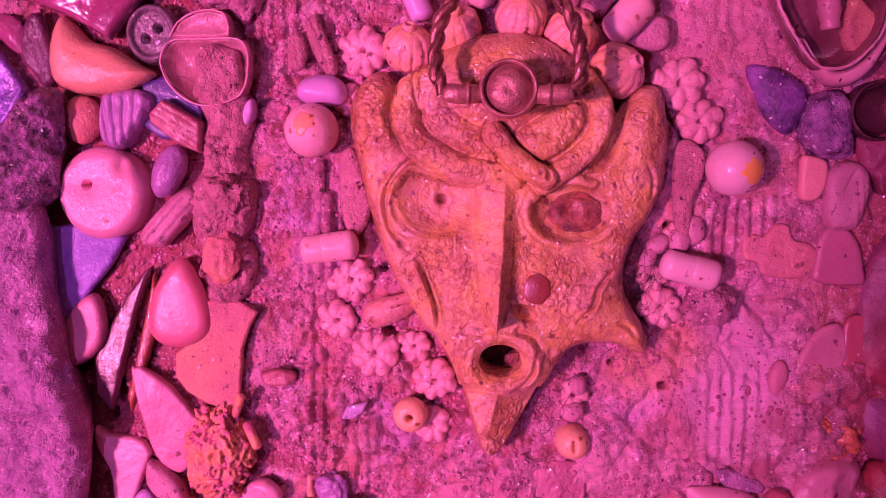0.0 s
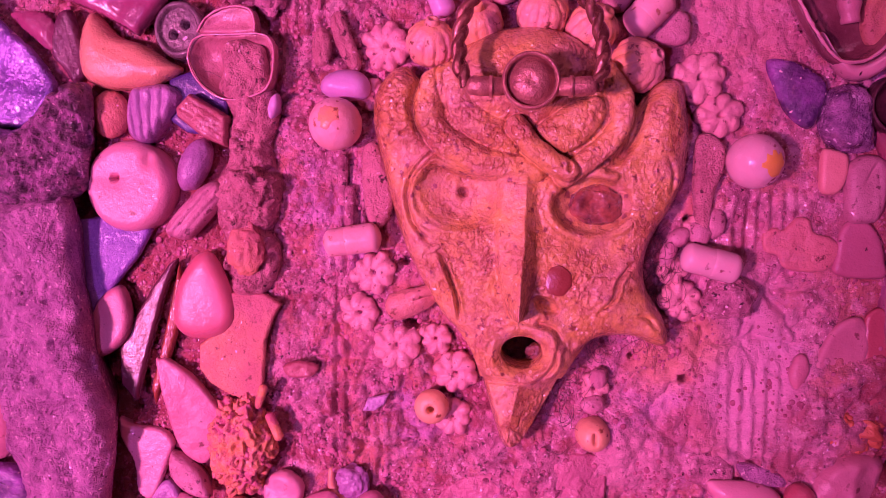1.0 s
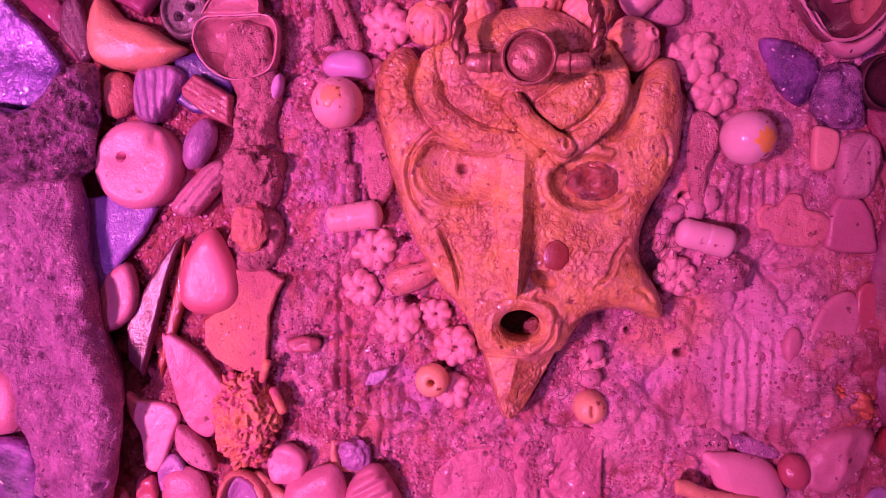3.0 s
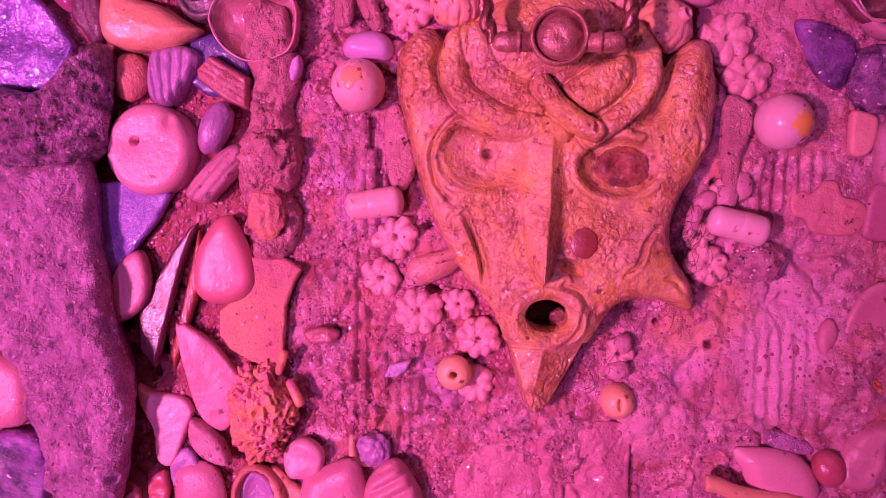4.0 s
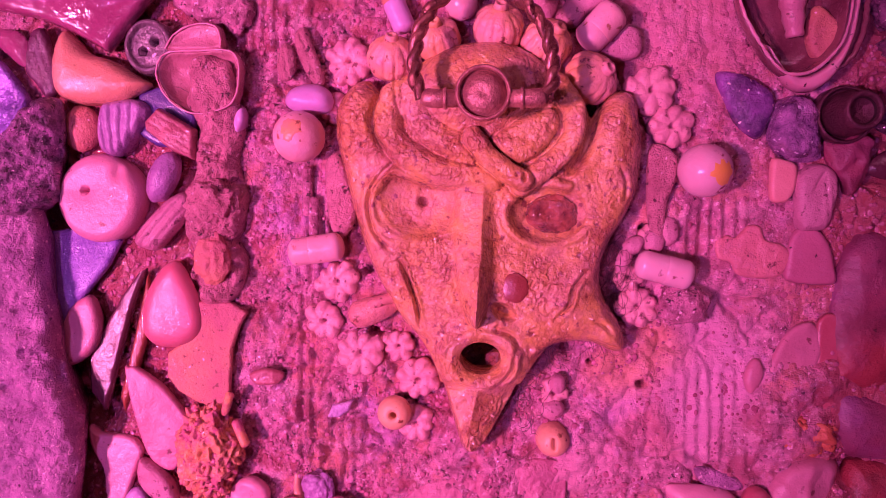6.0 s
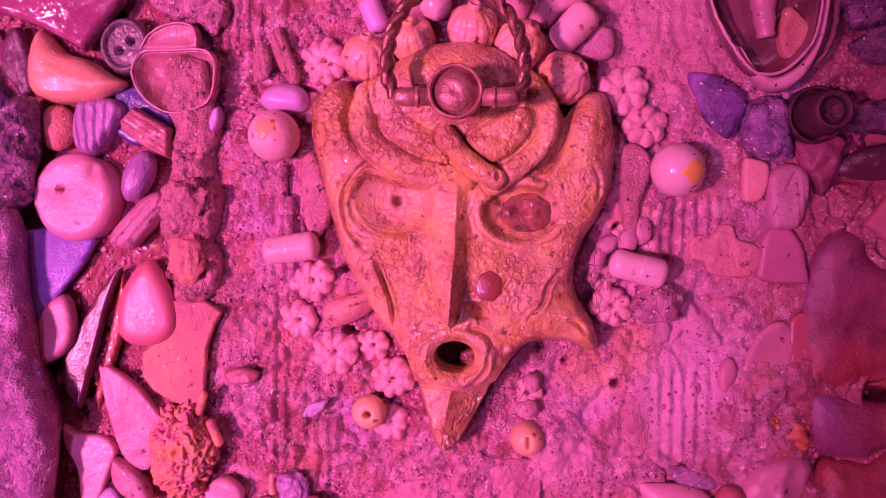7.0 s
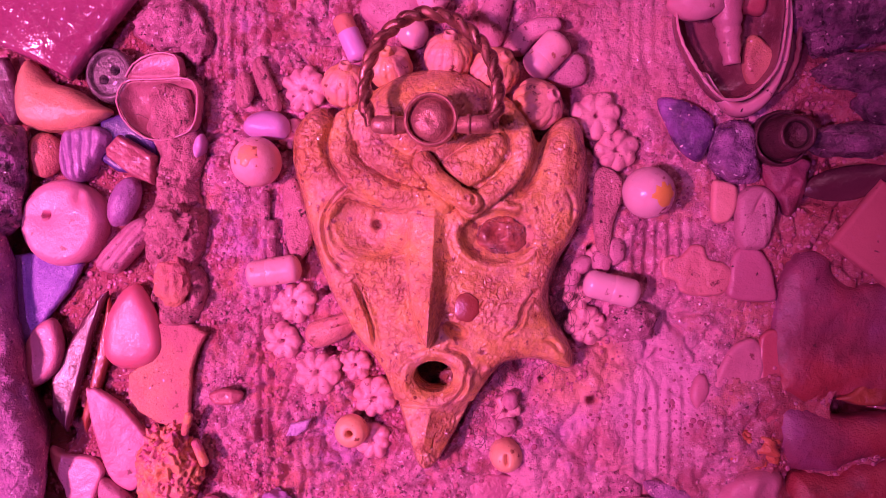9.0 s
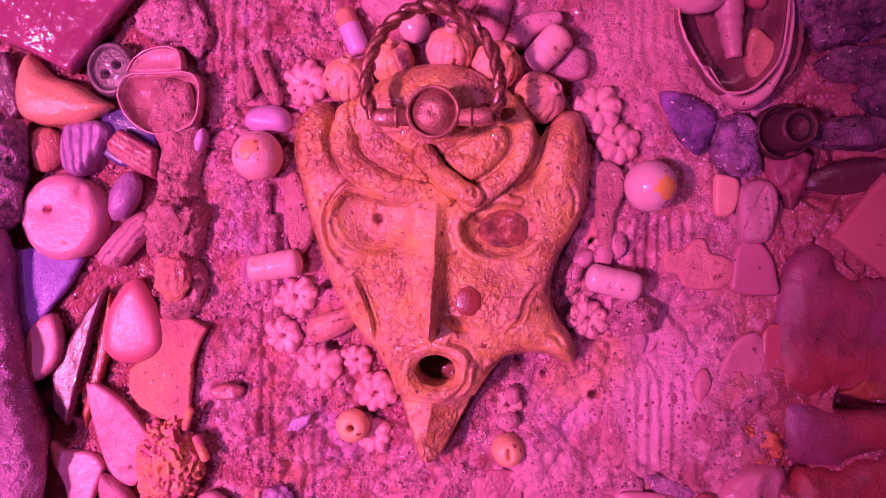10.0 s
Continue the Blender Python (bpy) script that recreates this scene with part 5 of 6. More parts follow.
slab("pot_sherd", [(-45.8, -10.4), (-42.0, -10.0), (-38.6, -10.6), (-35.6, -12.5), (-37.2, -15.3), (-38.8, -19.9), (-39.5, -30.8), (-42.1, -32.0), (-46.1, -31.0), (-50.2, -28.8), (-52.5, -26.0), (-52.2, -21.0), (-46.6, -17.0)], 1.9, TERRACOTTA, "matt terracotta pot sherd with an uneven edge", "sherd", 0.35, rough=0.3, seed=23, sharp=True, tilt=(0.05, 0.0), res=0.35)
slab("petal_stone", [(-60.9, -24.5), (-59.8, -23.8), (-58.3, -24.0), (-53.1, -27.7), (-47.9, -34.5), (-47.3, -38.0), (-50.3, -44.3), (-53.2, -44.6), (-56.7, -41.2), (-59.0, -33.7)], 2.4, PINK, "smooth pink petal-shaped stone", "stone", 0.45, 0.0, tilt=(-0.05, 0.0), rough=0.2, ribs=(28, 4.4, 0.10), seed=24, res=0.3)
slab("shell_chip", [(-69.1, -36.3), (-66.8, -37.8), (-60.4, -38.3), (-57.7, -40.9), (-58.7, -44.4), (-61.1, -51.0), (-62.9, -52.8), (-65.3, -51.1), (-66.1, -45.3), (-68.6, -40.7)], 2.8, PINK_PALE, "pink broken shell chip with a curved edge", "shell chip", 0.45, 0.0, rough=0.12, tilt=(0.03, 0.0), seed=25, res=0.35)
slab("shell_petal", [(-58.1, -42.7), (-55.7, -43.2), (-51.7, -46.5), (-49.7, -51.1), (-51.7, -51.8), (-55.8, -50.2), (-58.4, -46.8)], 3.0, PALE, "pale pink petal of broken shell", "shell chip", 1.0, 0.6, rough=0.1, seed=26, res=0.3, ribs=(45, 1.8, 0.08), tilt=(0.03, -0.03))
slab("dark_crumb", [(-62.7, -51.7), (-58.9, -48.7), (-56.4, -52.1), (-55.5, -55.2), (-61.4, -57.3)], 1.8, VIOLET_SHELL, "small dark violet crumb of shell", "crumb", 0.8, rough=0.2, seed=27)
slab("ribbed_fragment", [(-100.9, -48.2), (-90.4, -46.4), (-86.9, -49.0), (-86.1, -54.2), (-88.2, -61.9), (-101.4, -62.6)], 4.2, DARK_VIOLET, "violet ribbed shell fragment beside the long rock", "shell fragment", 1.2, rough=0.2, ribs=(70, 1.8, 0.7), seed=28)
slab("flat_pebble", [(-102.2, -31.4), (-92.7, -32.5), (-90.5, -37.9), (-91.3, -44.0), (-95.6, -46.0), (-102.7, -44.8)], 3.6, PINK, "flat pink pebble behind the long rock", "pebble", 1.6, 0.4, seed=29)


def coral(u, v, a, b, h, seed, label):
    """A spongy lump full of pits, with crooked loops standing on it."""
    rng = random.Random(seed)
    root = group_thing("coral_knot", (u, v, 0), label, "coral")
    bm = bmesh.new()
    bmesh.ops.create_icosphere(bm, subdivisions=6, radius=1)
    for vert in bm.verts:
        c = vert.co.normalized()
        p = Vector((c.x * a, c.y * b, c.z * h))
        near = noise.voronoi(p * 0.5 + 0.3 * noise.noise_vector(p * 0.7) + Vector((seed, 0, 0)))[0]
        web = min(1.0, max(0.0, (near[1] - near[0]) * 1.15))
        k = 1.04 + 0.2 * noise.fractal(c * 1.7 + Vector((seed, 3, 1)), 0.9, 2.1, 3) - 0.34 * web ** 1.1 + 0.07 * noise.fractal(p * 1.3, 0.9, 2.1, 2)
        vert.co = p * k
    verts, faces = [tuple(q.co) for q in bm.verts], [tuple(q.index for q in f.verts) for f in bm.faces]
    bm.free()
    link("sponge", verts, faces, CORAL, (0, 0, h * 0.3), root)
    nodes = []
    while len(nodes) < 20:
        w, r = rng.uniform(0, 2 * math.pi), math.sqrt(rng.random())
        p = np.array([a * r * math.cos(w), b * r * math.sin(w), h * (0.25 + 0.9 * math.sqrt(max(0, 1 - r * r)))])
        if all(np.linalg.norm(p - q) > 1.9 for q in nodes):
            nodes.append(p)
    for p in nodes:
        out = np.array([p[0] / a * 0.9, p[1] / b * 0.9, 0.75]) + np.array([rng.uniform(-0.5, 0.5), rng.uniform(-0.5, 0.5), 0])
        out /= np.linalg.norm(out)
        e1 = np.cross(out, (0.3, 0.9, 0.1))
        e1 /= np.linalg.norm(e1)
        e2 = np.cross(out, e1)
        R, squash, turn = rng.uniform(0.8, 1.5), rng.uniform(0.6, 1.0), rng.uniform(0, 3)
        loop = []
        for k in range(8):
            w = turn + 2 * math.pi * k / 8
            g = R * rng.uniform(0.75, 1.25)
            loop.append(p + g * (math.cos(w) * e1 + squash * math.sin(w) * e2) + out * rng.uniform(-0.6, 0.3))
        path = spline(loop + loop[:1], 3, False)
        thick = rng.uniform(0.36, 0.6)
        link("branch", *swept(path, [thick * rng.uniform(0.7, 1.35) for _ in path], 7), CORAL, (0, 0, 0), root)
    return root


coral_root = coral(-43.8, -40.8, 6.6, 9.4, 5.0, 4, "knotted orange coral with tangled branches")
cu, cv = -42.5, -40.3
for p, q in (([(-39.1, -32.6), (-37.2, -27.6)], 0.9), ([(-36.9, -33.4), (-34.0, -38.4)], 1.0)):
    link("prong", *rod((p[0][0] - cu, p[0][1] - cv, 2.5), (p[1][0] - cu, p[1][1] - cv, 4.0), q, 10), CORAL, (0, 0, 0), coral_root)

# ---- lower edge ----
slab("pink_pebble", [(-39.5, -48.4), (-36.2, -45.8), (-33.4, -46.1), (-31.3, -48.5), (-32.2, -52.7), (-35.2, -54.3), (-39.2, -53.4)], 3.1, PINK_PALE, "pale pink faceted pebble", "pebble", 1.1, 0.1, tilt=(0.08, 0.05), rough=0.45, seed=31)
slab("pink_pebble", [(-62.0, -54.8), (-59.6, -51.8), (-55.4, -51.5), (-52.4, -53.8), (-51.2, -59.2), (-53.1, -65.5), (-60.6, -64.7)], 3.0, PINK, "large pink pebble with a flat top", "pebble", 2.0, 0.5, rough=0.2, seed=32)
slab("orange_chip", [(-75.3, -58.2), (-72.0, -56.0), (-68.8, -58.2), (-69.5, -63.6), (-74.9, -63.9)], 1.8, TERRACOTTA, "small orange chip of pottery", "chip", 0.8, seed=33)
slab("red_chip", [(-67.4, -56.1), (-64.0, -53.6), (-62.9, -55.6), (-63.2, -60.4), (-66.3, -60.7)], 1.9, RED_STONE, "small red chip of stone", "chip", 0.8, rough=0.3, seed=34)
slab("orange_chip", [(-42.5, -52.2), (-37.6, -54.8), (-35.1, -58.0), (-35.9, -65.6), (-41.5, -65.9)], 1.8, ORANGE_SHELL, "orange chip of shell behind the pebble", "chip", 0.8, rough=0.3, seed=35)
cup = group_thing("cup_shell", (-44.8, -57.6, 0), "brown cup-shaped shell with a violet hollow", "shell")
under(slab("rim", [(-49.9, -56.9), (-48.4, -52.9), (-45.5, -50.9), (-41.5, -52.4), (-39.0, -56.4), (-38.4, -62.5), (-44.0, -65.6), (-49.5, -63.6)], 3.5, TERRACOTTA, "x", "x", 1.4, cup=4.0, seed=36, rough=0.1), cup)
under(slab("hollow", [(-48.3, -57.2), (-47.1, -54.0), (-45.4, -52.9), (-42.5, -54.6), (-41.0, -57.8), (-40.8, -61.9), (-44.3, -63.8), (-48.1, -62.2)], 2.0, VIOLET_SHELL, "x", "x", 0.8, cup=1.0, seed=37, rough=0.1), cup)
slab("red_pebble", [(-35.8, -55.1), (-32.3, -51.8), (-27.7, -49.6), (-24.8, -50.1), (-23.1, -54.6), (-23.0, -64.1), (-35.2, -64.6)], 3.1, PINK, "pinkish red pebble with a smooth face", "pebble", 2.0, 0.8, rough=0.25, seed=38)
slab("ribbed_shell", [(-22.6, -53.2), (-19.4, -49.6), (-16.5, -49.2), (-13.6, -52.8), (-11.8, -57.3), (-13.8, -64.2), (-21.0, -64.0), (-23.5, -58.0)], 3.1, PINK, "dark pink ribbed shell with oblique ridges", "shell", 2.2, 0.8, rough=0.1, ribs=(-62, 2.7, 0.9), seed=39, res=0.3)
lump("grey_pebble", -21.9, -47.7, (3.3, 3.4, 2.2), VIOLET_SHELL, "small grey and mauve rounded pebble", "pebble", 0.42, 0.22, 3, level=5)
slab("shell_chip", [(-26.9, -46.1), (-25.8, -45.1), (-24.9, -49.7), (-19.8, -50.1), (-20.3, -51.3), (-26.3, -51.3)], 1.5, ORANGE_SHELL, "narrow orange chip under a grey pebble", "shell chip", 0.6, seed=40, res=0.35)
rock("pink_boulder", [(-5.4, -51.2), (-1.1, -47.0), (4.6, -45.1), (9.5, -44.8), (11.3, -49.2), (11.3, -62.5), (-2.9, -63.8), (-5.6, -56.6)], 1.5, SMEAR, "rounded pink stone half buried in plaster", 71, 7.0, 0.6, 0.4)
rock("glossy_stump", [(9.8, -44.8), (11.0, -42.1), (13.4, -41.8), (14.7, -45.7), (14.8, -62.3), (10.9, -62.5), (10.1, -52.5)], 1.8, SMEAR, "glossy upright pink stone stump", 73, 3.2, 0.9, 0.35)
rock("pale_block", [(16.6, -41.8), (21.7, -40.5), (27.1, -42.1), (27.5, -51.1), (26.9, -62.2), (16.5, -62.7), (15.5, -52.7), (15.7, -46.0)], 0.8, SMEAR, "pale pink block of soft stone in plaster", 75, 6.0, 0.7, 0.4)
slab("pale_slab", [(46.3, -44.8), (49.3, -44.1), (54.1, -44.2), (58.8, -45.6), (61.6, -49.3), (62.4, -52.9), (58.6, -55.3), (50.4, -52.3), (48.1, -48.5)], 3.4, PINK_PALE, "smooth pale pink stone slab", "stone", 1.6, 0.5, rough=0.1, seed=44)
tip = [(41.0, -50.8), (43.3, -51.0), (46.7, -52.4), (52.0, -53.2), (58.3, -53.5)]
tu, tv = tip[2]
link("orange_twig", *swept(spline([(a - tu, b - tv, 3.0) for a, b in tip], 5, False), [1.1] + [1.55] * 18 + [1.2] * 2, 12), ORANGE_SHELL, (tu, tv, 0.0), label="curved orange twig below a pale slab", category="twig")
lump("oval_pebble", 63.7, -47.5, (2.9, 3.6, 2.6), RED_STONE, "small red oval pebble", "pebble", 0.2, 0.05, 9, turn=(0, 0, 25))
slab("mauve_flake", [(52.2, -41.1), (56.1, -41.3), (61.0, -43.5), (60.7, -45.5), (55.2, -45.1), (52.8, -43.4)], 1.9, ROCK, "flat mauve stone flake", "flake", 0.8, seed=46)
slab("mortar_flake", [(42.8, -40.2), (47.9, -39.3), (51.2, -41.8), (51.1, -45.3), (47.0, -45.9), (43.3, -44.8)], 1.5, PLASTER, "cracked flake of pink mortar", "mortar", 0.8, rough=0.4, seed=47)


slab("orange_chip", [(81.5, -50.5), (84.0, -49.1), (85.8, -51.4), (85.4, -56.6), (82.0, -56.5)], 2.2, TERRACOTTA, "small orange chip of pottery", "chip", 0.7, rough=0.3, seed=48)
slab("dark_crumb", [(77.4, -52.1), (79.9, -49.9), (81.8, -51.3), (81.7, -56.1), (78.1, -55.7)], 2.0, VIOLET_SHELL, "small dark violet crumb of shell", "crumb", 0.8, rough=0.3, seed=49)


def ridge_stone():
    pts = [(65.2, -45.8), (66.6, -41.9), (70.7, -39.2), (76.6, -38.3), (79.9, -40.2), (79.6, -44.4), (77.1, -48.4), (73.2, -51.2), (69.1, -52.0), (65.6, -50.0)]

    def height(X, Y, d):
        s = X * 0.97 + Y * -0.2
        return 0.4 + 3.6 * edge(d, 2.4) + 0.5 * fbm(X, Y, 4, 3, 61) - np.where(s > 0, 0.55 * s, -0.12 * s)
    relief("ridged_stone", pts, height, PINK, 0.4, label="pale oval stone with a ridge and a shaded face", category="stone")


ridge_stone()
CORAL_RED = mat("red_coral", (0.66, 0.21, 0.10), (0.46, 0.10, 0.08), 300, 0.3, 0.14, 1200, coat=0.8, coat_rough=0.08, dust=0.2)
ring_c = group_thing("coral_ring", (72.5, -34.1, 0), "orange coral piece with a round hole", "coral")
rr_ = random.Random(8)
loop = [(2.3 * math.cos(k * 0.7) * rr_.uniform(0.85, 1.15), 2.1 * math.sin(k * 0.7) * rr_.uniform(0.85, 1.15), 2.2 + rr_.uniform(-0.3, 0.3)) for k in range(9)]
loop = spline(loop + loop[:1], 5, False)
link("ring_branch", *swept(loop, [rr_.uniform(0.75, 1.2) for _ in loop], 9), CORAL_RED, (-2.4, 0.3, 0.2), ring_c)
link("lobe", *ball(3.6, 3.2, 2.4, 0.5, 14, 2, 4), CORAL_RED, (2.6, 0.4, 1.2), ring_c)
link("lobe", *ball(2.0, 1.5, 1.8, 0.4, 16, 2, 4), CORAL_RED, (1.2, -2.6, 1.0), ring_c)
for k, (x, y, s) in enumerate(((-4.0, 1.8, 1.5), (-1.0, 2.6, 1.3), (-3.6, -1.6, 1.2), (0.6, 1.6, 1.5), (4.2, -1.4, 1.4), (4.6, 1.8, 1.2), (-2.2, 4.6, 0.8), (-0.6, -2.2, 1.2))):
    link("knob", *ball(s, s * 0.8, s * 0.9, 0.5, 40 + k, 2, 3), CORAL_RED, (x, y, 1.6), ring_c)

# ---- right: slabs, tile, tube, open shell ----
def buried_slab(pts, high, label, seed, wide=6.0):
    """A broad stone whose rim dips under the plaster."""
    def height(X, Y, d):
        return -1.6 + high * edge(d + 0.8 * fbm(X, Y, 7, 3, seed) * np.clip(d / 3, 0, 1), wide) + 0.5 * fbm(X, Y, 12, 4, seed + 3, 0.55)
    return relief("broad_slab", pts, height, ROCK_RED, 0.4, label=label, category="stone slab", base=-4.0)



ROCK_RED = mat("purple_red_rock", (0.34, 0.045, 0.065), (0.27, 0.075, 0.19), 30, 0.48, 0.2, 1100, speck=0.35, coat=0.25, coat_rough=0.3, contrast=0.1, sub=0.2, dust=0.2, dust_size=50, wet=0.14, wet_size=900, crack=0.5, crack_size=60, crack_color=(0.14, 0.02, 0.03))
buried_slab([(77.9, -1.2), (79.5, 2.1), (81.8, 4.5), (84.9, 4.8), (87.6, 3.2), (88.7, -0.0), (92.4, -2.2), (95.3, -1.6), (109.1, -3.0), (109.6, -26.1), (99.3, -25.9), (95.6, -25.4), (92.7, -25.5), (89.0, -23.9), (86.4, -25.0), (83.2, -25.3), (80.0, -24.0), (77.9, -25.1), (76.4, -14.2), (77.0, -6.6)], 3.6, "broad flat purple-red stone slab with cracks", 31, 6.0)
buried_slab([(78.3, -25.6), (83.6, -25.8), (86.8, -26.9), (91.1, -27.9), (96.2, -27.5), (109.6, -27.4), (110.0, -35.7), (96.3, -36.0), (91.2, -37.5), (89.1, -38.9), (81.7, -38.5), (79.0, -35.3), (77.5, -29.8)], 3.6, "purple-red stone slab below a dark crack", 36, 6.0)
buried_slab([(82.1, -39.4), (89.6, -39.6), (92.0, -38.2), (94.9, -36.9), (110.0, -36.4), (110.4, -52.0), (96.9, -51.4), (82.6, -51.7), (80.9, -45.0)], 3.6, "dusky red stone slab at the lower edge", 39, 6.0)
# the orange glow on the slab's edge is added as a coloured piece
slab("orange_flake", [(88.6, -24.0), (91.2, -23.0), (93.6, -20.8), (96.8, -19.8), (98.6, -22.6), (97.4, -25.0), (93.4, -25.2), (90.4, -24.4)], 1.5, mat("orange_glow_tint", (0.36, 0.09, 0.045), (0.27, 0.04, 0.05), 160, 0.4, 0.2, 900, coat=0.5, coat_rough=0.2, dust=0.2, contrast=0.15), "thin orange glazed flake at the edge of a crack", "flake", 0.8, rough=0.3, seed=50, res=0.35)
slab("clay_tile", [(86.6, 6.2), (96.2, 18.8), (109.5, 7.6), (100.1, -4.2)], 2.7, ORANGE_CARD, "flat dull red square tile with sharp corners", "tile", 0.5, rough=0.05, sharp=True, seed=51, res=0.6)
rock("red_stone", [(74.2, 21.6), (76.6, 22.5), (79.8, 22.9), (83.0, 22.0), (82.7, 18.4), (81.6, 14.0), (79.0, 11.4), (77.8, 14.0), (75.1, 17.1)], 1.4, ROCK_RED, "crumbly red stone with sparkling grains below the tube", 46, 1.2, 0.6, 0.35)
slab("dark_leaf", [(81.9, 16.5), (85.8, 20.2), (95.4, 21.7), (101.6, 19.8), (92.9, 15.0), (85.7, 14.6)], 1.8, DARK_GLASS, "dark leaf-shaped glass piece", "glass piece", 1.0, 0.5, rough=0.1, seed=52)
tube = group_thing("metal_tube", (77.0, 26.4, 0), "dark metal tube end with a flange and open bore", "tube")
link("flange", *lathe([(5.4, -2.0), (5.4, 2.0), (5.2, 2.5), (4.9, 2.6), (4.7, 2.2), (4.8, 1.2), (3.9, 1.2)], 40), DARK_METAL, (0, 0, 0.2), tube, turn=(0, 3, 0))
link("neck", *lathe([(4.2, -2), (4.1, 4.0), (3.8, 4.5), (3.6, 7.6), (3.4, 8.6), (3.1, 8.8), (2.6, 8.6), (2.45, 8.0), (2.45, 7.2)], 40), DARK_METAL, (0, 0, 0.4), tube, turn=(0, 4, 0))
# black liner that paints in the shade inside the neck
link("bore", *lathe([(2.5, 7.9), (2.3, 7.7), (2.2, 1.0), (0.1, 0.9)], 32, caps=False), HOLLOW_SHADE, (0, 0, 0.4), tube, turn=(0, 4, 0))
for px, size, sd in ((( 90.3, 49.7), (9.0, 6.5, 6.0), 3), ((85.2, 46.3), (4.0, 4.5, 4.0), 5), ((92.6, 38.6), (9.5, 3.6, 5.0), 7), ((90.2, 26.0), (9.0, 3.4, 4.5), 9), ((82.0, 50.1), (3.5, 4.5, 4.0), 12), ((99.3, 33.2), (8.0, 5.0, 4.0), 15)):
    lump("dark_stone", *px, size, STONE_DARK, "dark knobbly purple stone", "stone", 0.2, 0.3, sd, group="dark stones")
lump("violet_pebble", 90.9, 47.3, (3.5, 4.2, 3.4), VIOLET_SHELL, "smooth dark violet pebble", "pebble", 0.05, 0.08, 11)


def open_shell():
    root = group_thing("open_shell", (68.0, 47.6, 0), "large open brownish shell holding smaller pieces", "shell")
    under(slab("bowl", [(55.9, 49.3), (56.4, 45.1), (58.3, 40.9), (60.9, 36.7), (63.0, 34.1), (65.5, 32.8), (69.1, 33.2), (72.1, 35.4), (74.9, 39.2), (76.0, 44.9), (76.4, 51.6), (75.1, 58.9), (69.7, 62.7), (62.5, 61.8), (57.1, 56.1)], 7.0, OPEN_SHELL, "x", "x", 0.5, cup=6.2, rough=0.25, seed=55, cup_wide=0.1, res=0.25, soften=4), root)
    c0 = (68.0, 47.6)
    rim = spline([(78.6, 58.0), (79.9, 50.1), (79.8, 45.9), (79.4, 41.7), (77.8, 37.4), (75.2, 34.5)], 6, False)
    wob = random.Random(6)
    link("outer_lip", *swept([(p[0] - c0[0] + wob.uniform(-0.15, 0.15), p[1] - c0[1] + wob.uniform(-0.15, 0.15), 3.2) for p in rim], [0.55] * (len(rim) - 4) + [0.5, 0.4, 0.3, 0.2], 10), OPEN_SHELL, (0, 0, 0), root)
    shell_rim([(56.2, 55.0), (56.0, 49.3), (56.7, 45.1), (58.6, 40.9), (61.2, 36.9), (63.2, 34.4), (65.6, 33.1), (69.0, 33.5), (71.9, 35.7), (74.6, 39.4), (75.7, 44.9), (76.1, 51.6), (74.8, 58.9)], root, 6.6, 0.32, False, 7)
    lip = [(61.6, 38.6), (63.8, 34.2), (65.9, 31.3), (68.3, 30.3), (70.9, 30.6), (73.5, 32.4), (75.3, 35.1), (76.9, 38.8), (77.9, 42.9), (78.2, 49.0), (77.2, 57.0), (75.6, 57.0), (76.4, 49.0), (75.9, 42.9), (75.2, 39.2), (73.6, 36.5), (71.4, 34.5), (68.8, 33.3), (66.1, 33.9), (64.4, 35.8), (62.6, 38.6)]
    under(slab("lip", lip, 5.8, SHELL_RIM, "x", "x", 1.0, rough=0.25, seed=58, res=0.25, soften=2), root)
    flare = [(76.2, 58.0), (77.4, 51.0), (77.6, 45.4), (76.8, 40.4), (74.6, 36.6), (71.0, 33.6), (70.4, 32.2), (74.2, 33.0), (77.8, 37.2), (79.5, 41.7), (80.0, 46.0), (80.0, 51.0), (78.8, 58.4)]
    under(slab("outer_skirt", flare, 2.2, OPEN_SHELL, "x", "x", 0.6, rough=0.5, seed=56, res=0.35), root)


open_shell()
fp = [(65.1, 56.5), (65.9, 49.7), (66.5, 45.3), (67.3, 40.4)]
fu, fv = fp[1]
link("shell_spire", *swept(spline([(a - fu, b - fv, 5.0 - 0.6 * i) for i, (a, b) in enumerate(fp)], 6, False), np.linspace(3.4, 1.5, 19) * (1 + 0.08 * np.sin(np.arange(19) * 1.9)), 14), PINK, (fu, fv, 0), label="pale pink tapering shell spire inside the open shell", category="shell")
lump("pale_pebble", 59.7, 51.1, (5.2, 3.2, 3.2), PINK_PALE, "pale pink pebble on the rim of the open shell", "pebble", -0.45, 0.08, 4)
slab("red_chip", [(70.1, 44.7), (71.9, 46.3), (75.5, 42.9), (75.1, 39.7), (72.1, 36.0), (69.7, 39.2)], 3.4, TERRACOTTA, "rough reddish chip inside the open shell", "chip", 1.0, rough=0.4, seed=57)
slab("red_chip", [(67.5, 51.2), (70.2, 50.1), (73.5, 50.4), (73.6, 57.2), (67.8, 57.3)], 3.5, RED_STONE, "dark red chip at the back of the open shell", "chip", 1.0, rough=0.2, seed=58)
slab("purple_shard", [(53.7, 34.0), (57.3, 34.4), (62.2, 32.3), (64.7, 29.5), (63.8, 25.3), (61.7, 21.9), (57.9, 24.4), (55.6, 28.5)], 2.2, DARK_VIOLET, "glossy dark violet glass shard", "glass shard", 1.0, 0.3, rough=0.25, seed=59)
